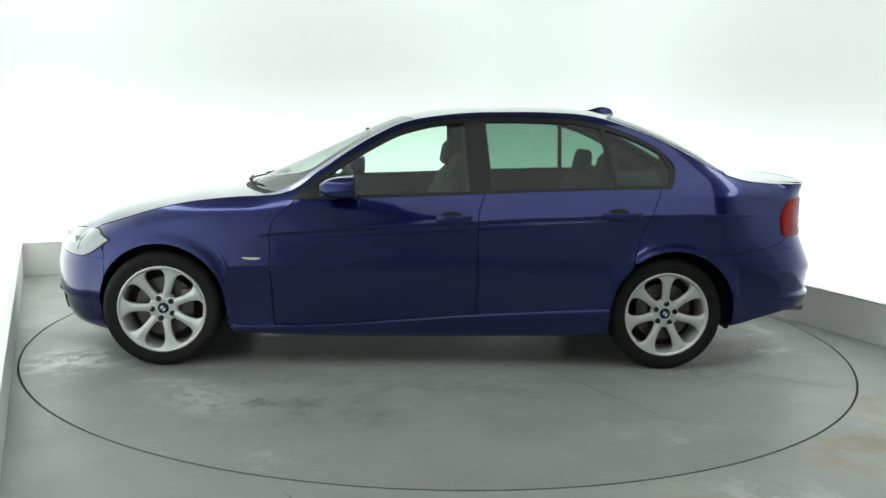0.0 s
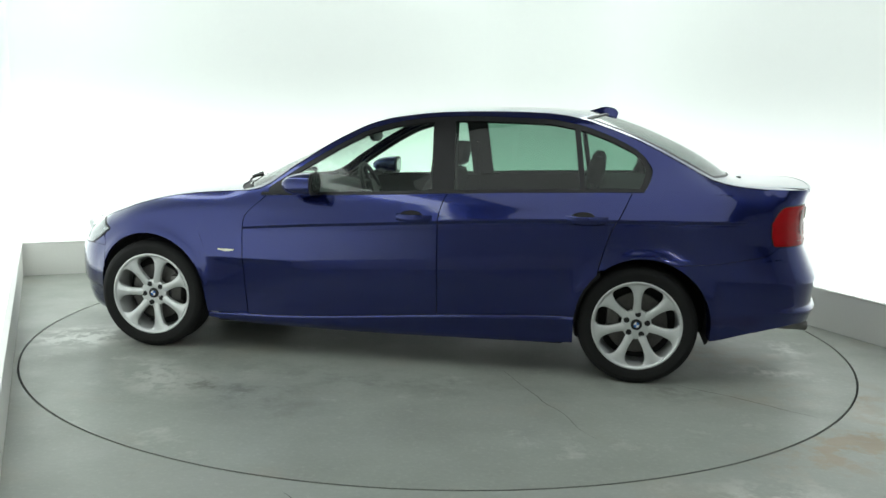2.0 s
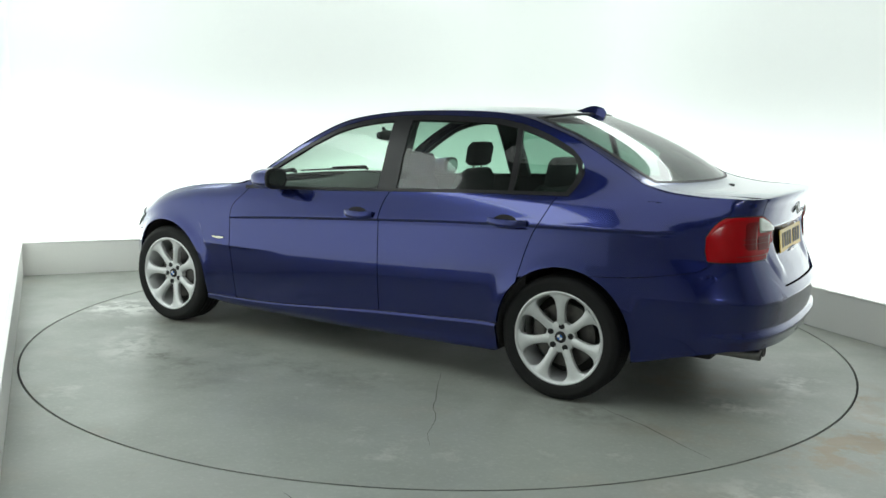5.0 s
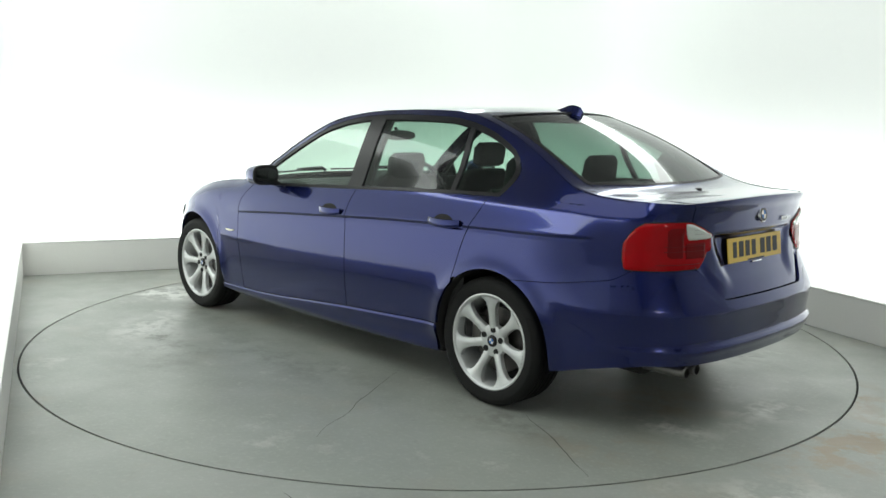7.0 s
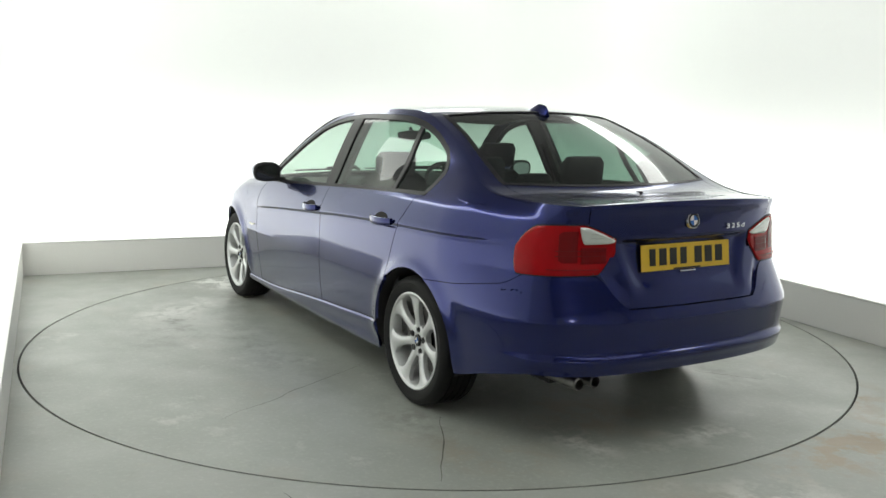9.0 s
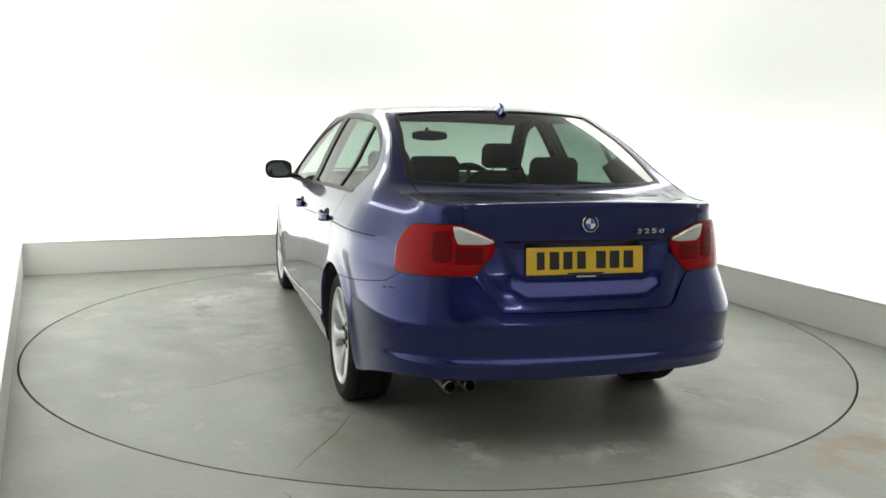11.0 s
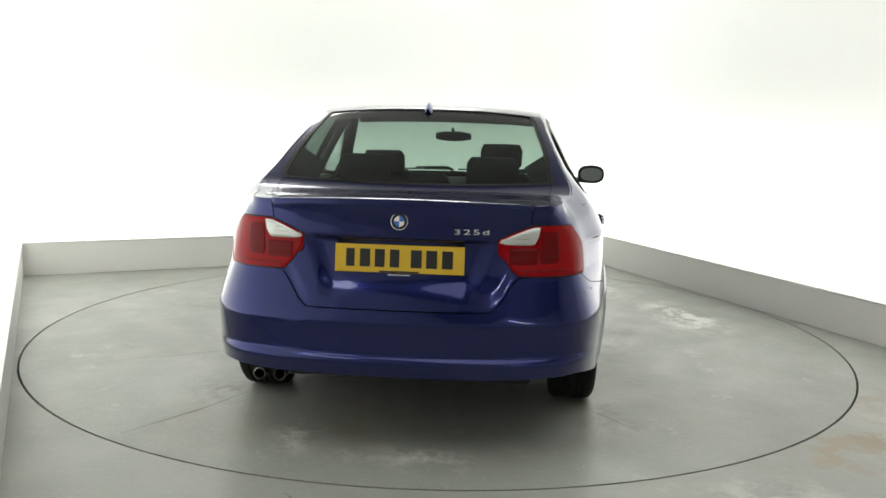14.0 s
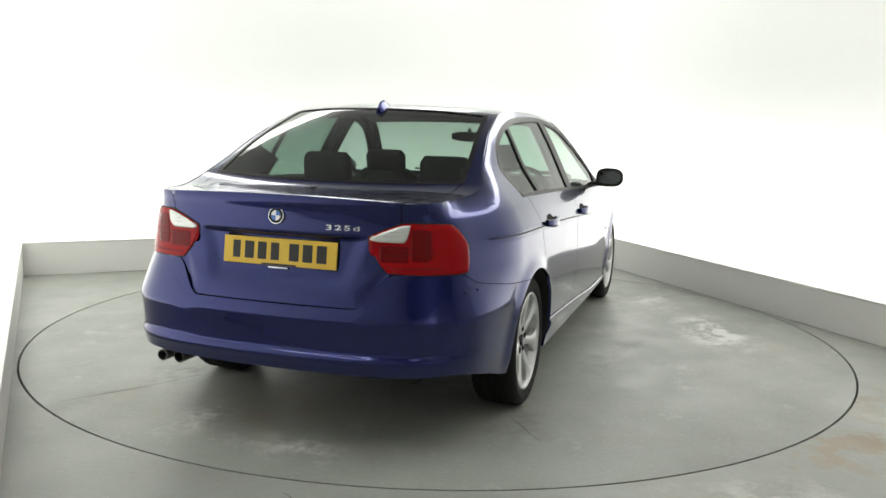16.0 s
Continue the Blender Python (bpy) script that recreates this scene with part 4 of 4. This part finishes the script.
def tail_lamp(car, side):
    root = new("tail_lamp")
    root.parent = car
    s0, s1 = s_of_x(-2.062), s_of_rear_y(0.408)
    sx = lambda x: s_of_x(x)
    sy = s_of_rear_y
    hi = curve([(s0, 0.862), (sx(-2.085), 0.898), (sx(-2.12), 0.932), (sx(-2.16), 0.951), (sy(0.655), 0.957), (sy(0.572), 0.958), (sy(0.50), 0.938), (sy(0.43), 0.910), (s1, 0.899)])
    lo = curve([(s0, 0.800), (sx(-2.069), 0.764), (sx(-2.079), 0.754), (sx(-2.13), 0.753), (sy(0.62), 0.755), (sy(0.50), 0.757), (sy(0.468), 0.782), (sy(0.43), 0.832), (s1, 0.872)])
    vs, fs = lamp_grid(s0 - 0.005, s1 + 0.005, lambda s: lo(s) - 0.005, lambda s: hi(s) + 0.005, 48, 6, 0.003, side, 0.006)
    oriented(mesh_ob("lamp_seal", vs, fs, BLACK, root, "thin black lamp seal"), (-1.7, 0, 0.85))
    vs, fs = lamp_grid(s0, s1, lo, hi, 48, 18, 0.008, side, 0.012)
    oriented(mesh_ob("lens", vs, fs, RED, root, "glossy red tail lamp lens"), (-1.7, 0, 0.85))
    w0 = sy(0.588)
    wl = curve([(w0, 0.945), (sy(0.578), 0.905), (sy(0.562), 0.880), (sy(0.45), 0.881), (s1 - 0.004, 0.889)])
    whi = lambda s: hi(s) - 0.006
    vs, fs = lamp_grid(w0, s1 - 0.006, wl, whi, 18, 8, 0.014, side, 0.006)
    oriented(mesh_ob("clear_section", vs, fs, CLEAR, root, "clear silver reversing lamp section"), (-1.7, 0, 0.85))
    # darker chamber inside the lens, crossed by thin ribs
    a = sy(0.690)
    ease = lambda s: step(a, a + 0.03, s)
    for d0, d1, top in ((a, w0 - 0.004, lambda s: hi(s) - 0.014 - 0.012 * (1 - ease(s))), (w0 + 0.004, sy(0.452), lambda s: 0.872)):
        vs, fs = lamp_grid(d0, d1, lambda s: max(0.796 + 0.012 * (1 - ease(s)), lo(s) + 0.006), top, 20, 8, 0.0102, side, 0.003)
        oriented(mesh_ob("dark_section", vs, fs, DEEP_RED, root, "darker red lamp section"), (-1.7, 0, 0.85))
    for z0, z1, e0, e1 in ((0.830, 0.836, 0.705, 0.455), (0.852, 0.857, 0.705, 0.450), (0.776, 0.780, 0.735, 0.490)):
        vs, fs = lamp_grid(sy(e0), sy(e1), const(z0), const(z1), 24, 2, 0.0116, side, 0.002)
        oriented(mesh_ob("lamp_rib", vs, fs, RIB_RED, root, "dark red rib in the lens"), (-1.7, 0, 0.85))
    a = sy(0.523)
    vs, fs = lamp_grid(a - 0.002, a + 0.002, const(0.757), const(0.876), 1, 6, 0.0125, side, 0.003)
    oriented(mesh_ob("joint", vs, fs, BLACK, root, "dark joint in the lamp"), (-1.7, 0, 0.85))
    # bulb chamber edges of the clear section
    for z0, z1 in ((0.905, 0.908), (0.922, 0.925)):
        vs, fs = lamp_grid(sy(0.545), sy(0.47 if z0 < 0.91 else 0.50), const(z0), const(z1), 8, 2, 0.0165, side, 0.002)
        oriented(mesh_ob("lamp_flute", vs, fs, STEEL, root, "grey flute in the clear section"), (-1.7, 0, 0.85))


def head_lamp(car, side):
    root = new("head_lamp")
    root.parent = car
    s0, s1 = s_of_front_y(0.30), s_of_x(1.672)
    sx = s_of_x
    hi = curve([(s0, 0.655), (s_of_front_y(0.45), 0.690), (sx(1.95), 0.708), (sx(1.867), 0.716), (sx(1.785), 0.722), (sx(1.72), 0.700), (s1, 0.678)])
    lo = curve([(s0, 0.600), (s_of_front_y(0.45), 0.582), (sx(1.90), 0.578), (sx(1.838), 0.580), (sx(1.758), 0.615), (s1, 0.674)])
    vs, fs = lamp_grid(s0 - 0.007, s1 + 0.007, lambda s: lo(s) - 0.007, lambda s: hi(s) + 0.007, 34, 6, 0.004, side, 0.006)
    oriented(mesh_ob("lamp_seal", vs, fs, BLACK, root, "thin black lamp seal"), (1.4, 0, 0.6))
    vs, fs = lamp_grid(s0, s1, lo, hi, 34, 12, 0.010, side, 0.02)
    oriented(mesh_ob("lens", vs, fs, LENS, root, "clear glossy headlamp lens"), (1.4, 0, 0.6))
    vs, fs = lamp_grid(sx(1.885), sx(1.862), lambda s: lo(s) + 0.012, lambda s: hi(s) - 0.012, 2, 8, 0.012, side, 0.004)
    oriented(mesh_ob("lamp_bezel", vs, fs, PLASTIC, root, "dark bezel inside the headlamp"), (1.4, 0, 0.6))
    for yy, rad in ((0.60, 0.045), (0.47, 0.04)):
        c = surf(s_of_front_y(yy), 0.645, 0.006)
        bm = bmesh.new()
        n = plan_at(s_of_front_y(yy))[1]
        q = Vector((n.x, n.y * side, 0)).to_track_quat("Z", "Y").to_matrix().to_4x4()
        m = Matrix.Translation((c.x, c.y * side, c.z)) @ q
        bmesh.ops.create_cone(bm, cap_ends=True, segments=24, radius1=rad, radius2=rad * 0.85, depth=0.02, matrix=m)
        part("projector", bm, CHROME, root, "round projector")


def door_mirror(car, side):
    root = new("door_mirror")
    root.parent = car
    secs = []
    for k in range(9):
        t = k / 8
        x = 0.355 + 0.17 * t
        g = math.sqrt(max(0.0, 1 - (max(0, t - 0.12) / 0.9) ** 2.2))
        cy, cz = 0.960 - 0.014 * t, 1.000 - 0.008 * t
        secs.append([(p.x, p.y * side, p.z) for p in oval((x, cy + 0.008, cz), (0, 0.088 * (0.25 + 0.75 * g), 0), (0, 0, 0.061 * (0.2 + 0.8 * g)), 22, 2.7)])
    loft(secs, PAINT, root, "housing", "blue mirror housing")
    rim = [[(p.x, p.y * side, p.z) for p in oval((0.3555, 0.968, 1.000), (0, 0.0885, 0), (0, 0, 0.0615), 22, 2.7)],
           [(p.x, p.y * side, p.z) for p in oval((0.344, 0.968, 1.000), (0, 0.087, 0), (0, 0, 0.060), 22, 2.7)],
           [(p.x, p.y * side, p.z) for p in oval((0.342, 0.968, 1.000), (0, 0.074, 0), (0, 0, 0.045), 22, 2.7)]]
    loft(rim, PLASTIC, root, "mirror_rim", "black rim of the mirror")
    loft([[(p.x, p.y * side, p.z) for p in oval((xx, 0.968, 1.000), (0, 0.072, 0), (0, 0, 0.043), 22, 2.7)] for xx in (0.3415, 0.339)], MIRROR, root, "mirror_glass", "mirror glass")
    foot = [[(p.x, p.y * side, p.z) for p in oval(c, (0.045 - 0.008 * i, 0.012, 0), (0, 0.004, 0.017), 12, 2.5)] for i, c in enumerate(((0.47, 0.825, 0.945), (0.455, 0.865, 0.952), (0.44, 0.90, 0.962)))]
    loft(foot, PLASTIC, root, "mirror_foot", "black mirror foot")
    low = [[(p.x, p.y * side, p.z) for p in oval((0.36 + 0.03 * k, 0.945, 0.952 - 0.002 * k), (0, 0.07 - 0.012 * k, 0), (0, 0, 0.012), 14, 2.3)] for k in range(5)]
    loft(low, PLASTIC, root, "lower_shell", "black lower mirror shell")


def build_details(car, lid):
    # shark-fin aerial
    secs = []
    rise = curve([(0.0, 0.004), (0.2, 0.022), (0.45, 0.046), (0.62, 0.056), (0.85, 0.057), (0.95, 0.050), (1.0, 0.036)])
    wide = curve([(0.0, 0.006), (0.25, 0.024), (0.6, 0.032), (0.9, 0.028), (1.0, 0.022)])
    for k in range(13):
        t = k / 12
        z0 = 1.421 - 0.040 * t
        secs.append([(-1.06 - 0.165 * t - (0.012 * math.sin(math.pi * j / 12) * t), wide(t) * math.cos(math.pi * j / 12) * (1 - 0.68 * math.sin(math.pi * j / 12)), z0 + rise(t) * math.sin(math.pi * j / 12) ** 1.3) for j in range(13)])
    loft(secs, PAINT, car, "aerial_fin", "blue shark-fin roof aerial")
    # number plate with bars for its characters
    pl = new("number_plate")
    pl.parent = car
    tilt = math.atan2(0.013, 0.111)
    m = Matrix.Translation((-2.2672, 0, 0.811)) @ Matrix.Rotation(tilt, 4, "Y")
    part("plate", box((0.006, 0.524, 0.113), (0, 0, 0), 0.002, m, 1), PLATE, pl, "yellow rear number plate", smooth=False)
    bars = [(-0.200, 0.034), (-0.140, 0.042), (-0.080, 0.040), (-0.020, 0.038), (0.068, 0.044), (0.130, 0.044), (0.194, 0.044)]
    for y, w in bars:
        part("character_bar", box((0.002, w, 0.072), (-0.0036, -y, 0.002), m=m), INK, pl, "black bar", smooth=False)
    part("maker_bar", box((0.002, 0.16, 0.007), (-0.0036, 0.0, -0.052), m=m), INK, pl, "small dark line of print", smooth=False)
    # emblem
    em = new("emblem")
    em.parent = car
    m2 = Matrix.Translation((-2.288, 0, 0.966)) @ Matrix.Rotation(radians(8), 4, "Y") @ Matrix.Rotation(radians(90), 4, "Z")
    bm = lathe([(0.0, 0.008), (0.028, 0.008), (0.030, 0.010), (0.035, 0.009), (0.037, 0.0)], 40)
    bmesh.ops.transform(bm, matrix=m2, verts=bm.verts)
    part("ring", bm, CHROME, em, "silver emblem ring")
    bm = lathe([(0.0215, 0.0105), (0.0315, 0.0105)], 40)
    bmesh.ops.transform(bm, matrix=m2, verts=bm.verts)
    part("band", bm, BLACK, em, "black emblem band")
    roundel(em, 0.0215, 0.0105, m2)
    # model lettering
    cu = bpy.data.curves.new("lettering", "FONT")
    cu.body, cu.size, cu.extrude, cu.align_x, cu.align_y, cu.space_character = "325d", 0.047, 0.0015, "CENTER", "CENTER", 1.25
    cu.offset = 0.0007
    me_ob = new("lettering_curve", cu)
    bpy.context.view_layer.update()
    me = bpy.data.meshes.new_from_object(me_ob.evaluated_get(bpy.context.evaluated_depsgraph_get()))
    bpy.data.objects.remove(me_ob)
    c = surf(s_of_rear_y(0.288), 0.930)
    me.transform(Matrix.Translation((c.x - 0.002, -0.288, 0.930)) @ Matrix(((0, 0, -1, 0), (-1, 0, 0, 0), (0, 1, 0, 0), (0, 0, 0, 1))) @ Matrix.Rotation(radians(9), 4, "Y") @ Matrix.Diagonal((1.3, 0.62, 1, 1)))
    me.materials.clear()
    me.materials.append(CHROME)
    lt = new("model_lettering", me)
    lt.parent = car
    lt["label"] = "chrome model lettering"
    # lid handle strip above the plate, with a small lamp slot
    part("lid_strip", box((0.016, 0.30, 0.010), (-2.258, 0, 0.893), 0.003), PAINT, car)
    part("lid_lock", box((0.006, 0.09, 0.006), (-2.281, 0, 0.748), 0.001), CHROME, car, "small chrome strip below the plate")
    # washer jet at the foot of the rear window
    part("lid_button", box((0.03, 0.02, 0.012), (-1.955, 0, 1.056), 0.004), BLACK, car, "small black catch on the boot")
    # exhaust pipes
    for y in (0.575, 0.490):
        bm = lathe([(0.022, 0.09), (0.026, 0.086), (0.027, 0.0), (0.027, -0.12), (0.024, -0.12), (0.023, 0.08)], 24)
        bmesh.ops.transform(bm, matrix=Matrix.Translation((-2.194, y, 0.312)) @ Matrix.Rotation(radians(90), 4, "Z"), verts=bm.verts)
        part("exhaust_pipe", bm, PIPE, car, "dull sooty exhaust tail pipe")
    bm = box((0.38, 0.5, 0.13), (-1.93, 0.34, 0.345), 0.05)
    part("silencer", bm, UNDER, car, "dark exhaust silencer")
    # underbody
    bm = box((2.00, 1.56, 0.10), (0.0, 0, 0.215), 0.02)
    part("underbody", bm, UNDER, car, "dark underbody")
    part("front_undertray", box((0.50, 1.00, 0.06), (1.66, 0, 0.20), 0.02), UNDER, car)
    part("rear_floor", box((0.86, 1.10, 0.10), (-1.62, 0, 0.29), 0.02), UNDER, car)
    part("boot_floor", box((0.60, 1.3, 0.05), (-1.86, 0, 0.62), 0.01), UNDER, car)
    for x in (-1.38, 1.38):
        part("axle", tube([(x, -0.7, 0.30), (x, 0.7, 0.30)], 0.045, 12), UNDER, car)
    # wipers
    for y0, y1 in ((-0.60, -0.02), (0.02, 0.56)):
        wp = new("wiper")
        wp.parent = car
        pts = []
        for k in range(9):
            t = k / 8
            p = top_point(6.95 + 0.14 * t, (y0 + (y1 - y0) * t) / 0.80)
            pts.append((p.x, p.y, p.z + 0.014))
        part("blade", tube(pts, 0.006, 6), RUBBER, wp, "black wiper blade")
        p0 = top_point(6.55, y0 / 0.8)
        mid = pts[4]
        part("arm", tube([(p0.x, p0.y, p0.z + 0.012), (p0.x - 0.02, p0.y * 0.85 + mid[1] * 0.15, p0.z + 0.035), (mid[0], mid[1], mid[2] + 0.012)], [0.012, 0.010, 0.006], 8), PLASTIC, wp, "black wiper arm")


def seat_form(parent, name, w, sections, mat, label):
    """A padded form from (x, z, thickness) along its length."""
    secs = []
    for i, (c, nrm, th, ww) in enumerate(sections):
        secs.append(oval(c, (0, ww, 0), Vector(nrm).normalized() * th, 20, 3.2))
    return loft(secs, mat, parent, name, label)


def build_cabin(car):
    for y in (0.365, -0.365):
        st = new("front_seat")
        st.parent = car
        seat_form(st, "cushion", 0.25, [((0.42, y, 0.50), (0, 0, 1), 0.04, 0.22), ((0.38, y, 0.52), (0, 0, 1), 0.07, 0.25), ((0.10, y, 0.48), (0, 0, 1), 0.075, 0.255), ((-0.08, y, 0.46), (0, 0, 1), 0.06, 0.24)], CLOTH, "dark seat cushion")
        seat_form(st, "backrest", 0.25, [((-0.04, y, 0.46), (1, 0, 0.3), 0.05, 0.22), ((-0.08, y, 0.58), (1, 0, 0.3), 0.065, 0.25), ((-0.16, y, 0.85), (1, 0, 0.25), 0.06, 0.255), ((-0.21, y, 0.98), (1, 0, 0.25), 0.05, 0.22), ((-0.225, y, 1.03), (1, 0, 0.3), 0.025, 0.15)], CLOTH, "dark backrest")
        up = 0.0 if y < 0 else -0.055
        seat_form(st, "headrest", 0.13, [((-0.215, y, 1.055 + up), (1, 0, 0.1), 0.03, 0.10), ((-0.22, y, 1.075 + up), (1, 0, 0.1), 0.05, 0.125), ((-0.235, y, 1.17 + up), (1, 0, 0.1), 0.05, 0.13), ((-0.245, y, 1.205 + up), (1, 0, 0.1), 0.03, 0.11)], CLOTH, "dark headrest")
        for q in (-0.05, 0.05):
            part("headrest_post", tube([(-0.215, y + q, 1.0), (-0.215, y + q, 1.07)], 0.006, 8), STEEL, st)
    bench = new("rear_seat")
    bench.parent = car
    seat_form(bench, "cushion", 0.6, [((-0.45, 0, 0.49), (0, 0, 1), 0.05, 0.60), ((-0.50, 0, 0.51), (0, 0, 1), 0.07, 0.63), ((-0.90, 0, 0.47), (0, 0, 1), 0.07, 0.63)], CLOTH, "dark rear bench cushion")
    seat_form(bench, "backrest", 0.6, [((-0.90, 0, 0.46), (1, 0, 0.35), 0.06, 0.62), ((-1.0, 0, 0.75), (1, 0, 0.35), 0.065, 0.63), ((-1.09, 0, 0.98), (1, 0, 0.35), 0.055, 0.60), ((-1.105, 0, 1.02), (1, 0, 0.3), 0.03, 0.55)], CLOTH, "dark rear bench backrest")
    for y, w, h in ((0.335, 0.138, 0.14), (-0.335, 0.138, 0.14), (0.0, 0.11, 0.05)):
        seat_form(bench, "headrest", w, [((-1.115, y, 1.0), (1, 0, 0.1), 0.03, w * 0.85), ((-1.12, y, 1.03), (1, 0, 0.1), 0.05, w), ((-1.135, y, 1.0 + h), (1, 0, 0.1), 0.045, w * 0.98), ((-1.14, y, 1.03 + h), (1, 0, 0.1), 0.025, w * 0.82)], CLOTH, "dark rear headrest")
    part("parcel_shelf", box((0.62, 1.24, 0.03), (-1.46, 0, 1.005), 0.01), TRIM, car, "dark parcel shelf")
    # dashboard with hood
    secs = []
    for k in range(13):
        y = -0.70 + 1.40 * k / 12
        bump = 0.035 * math.exp(-((y + 0.365) / 0.16) ** 2)
        secs.append([(0.96, y, 0.60), (0.98, y, 0.90), (0.80, y, 0.925 + bump), (0.60, y, 0.915 + bump), (0.50, y, 0.87 + bump * 0.4), (0.50, y, 0.74), (0.58, y, 0.58)])
    loft(secs, TRIM, car, "dashboard", "dark dashboard")
    # steering wheel
    sw = new("steering_wheel")
    sw.parent = car
    c, ax = Vector((0.38, -0.365, 0.86)), Matrix.Rotation(radians(-68), 3, "Y")
    ring = [c + ax @ Vector((0.185 * math.cos(a), 0.185 * math.sin(a), 0)) for a in (2 * math.pi * k / 36 for k in range(37))]
    part("wheel_rim", tube(ring, 0.016, 10, cap=False), PLASTIC, sw, "black steering wheel rim")
    bm = bmesh.new()
    bmesh.ops.create_cone(bm, cap_ends=True, segments=20, radius1=0.085, radius2=0.07, depth=0.05, matrix=Matrix.Translation(c) @ ax.to_4x4())
    part("airbag_boss", bm, PLASTIC, sw)
    for a in (0, math.pi, math.pi / 2 * 3):
        d = ax @ Vector((math.sin(a) * 0 + math.cos(a + math.pi / 2) * 1, math.sin(a + math.pi / 2), 0))
        part("wheel_spoke", tube([c + d * 0.06, c + d * 0.18], 0.014, 8), PLASTIC, sw)
    part("steering_column", tube([c, (0.62, -0.365, 0.74)], 0.035, 10), PLASTIC, car)
    # interior mirror
    rm = new("interior_mirror")
    rm.parent = car
    secs = [oval((0.27, -0.03 + 0.12 * q, 1.235), (0.012 + 0.010 * (1 - q * q), 0, 0), (0, 0, 0.018 + 0.016 * (1 - abs(q) ** 3)), 14, 3) for q in (-1, -0.9, -0.5, 0, 0.5, 0.9, 1)]
    loft(secs, PLASTIC, rm, "mirror_case", "black interior mirror case")
    part("mirror_stalk", tube([(0.28, -0.03, 1.24), (0.31, -0.02, 1.285)], 0.012, 8), PLASTIC, rm)
    # roof lining, door cards, pillars inside
    top_panel("roof_lining", R_ROOF + 0.2, R_REAR - 0.2, const(-0.90), const(0.90), 16, 16, LINING, car, lift=-0.045, rim=0, label="pale roof lining")
    for side in (1, -1):
        card = panel("door_card", at_x(0.72), at_x(-1.18), const(0.30), lambda s: belt_line(s) - 0.004, 24, 8, TRIM, car, out=-0.075, gap=0, rim=0, side=side, label="dark door card")
        panel("pillar_lining", at_x(-1.40), at_x(-1.76), lambda s: 0.98, lambda s: edge_line(s) - 0.03, 12, 8, TRIM, car, out=-0.03, gap=0, rim=0.15, side=side)
        panel("centre_pillar_lining", s_curve([(0.93, -0.255), (1.37, -0.222)]), s_curve([(0.93, -0.40), (1.37, -0.362)]), lambda s: belt_line(s), lambda s: win_top(s) - 0.02, 4, 8, TRIM, car, out=-0.045, gap=0, rim=0.02, side=side)
        belt = [surf(s_of_x(-0.29), z, -0.055) for z in (0.62, 0.8, 1.0, 1.2)]
        part("seat_belt", tube([(p.x, p.y * side, p.z) for p in belt], 0.012, 6), PLASTIC, car, "black seat belt")
    part("cabin_floor", box((1.9, 1.4, 0.03), (-0.1, 0, 0.285), 0.01), TRIM, car)
    part("bulkhead", box((0.04, 1.4, 0.60), (1.0, 0, 0.60), 0.01), UNDER, car)
    part("seat_bulkhead", box((0.03, 1.36, 0.62), (-1.16, 0, 0.66), 0.01), UNDER, car)
    part("centre_console", box((0.70, 0.20, 0.20), (0.15, 0, 0.48), 0.03), TRIM, car)


car = tagged(new("car"), "dark blue metallic four-door saloon with silver alloy wheels on a turntable", "car")
boot_face = build_body(car)
build_details(car, boot_face)
build_cabin(car)
for wx, wy in ((1.38, 0.752), (-1.38, 0.770)):
    for wside in (1, -1):
        wheel_parts(car, wx, wy, wside, 0.02 if wx > 0 else 0.668, 1.152 if wx > 0 else 0.42)

# ---------------------------------------------------------------- what moves
START, RATE = 183.476, -7.0169
OFFSET = Vector((0.172, 0.0006, 0))


def motions():
    rows, deck = [], []
    for k in range(33):
        t = k * 0.5
        m = pose(0, 0, 0, 0, 0, START + RATE * t)
        deck.append((t, m))
        rows.append((t, m @ Matrix.Translation(OFFSET)))
    walk(car, rows)
    walk(turntable, deck)


motions()
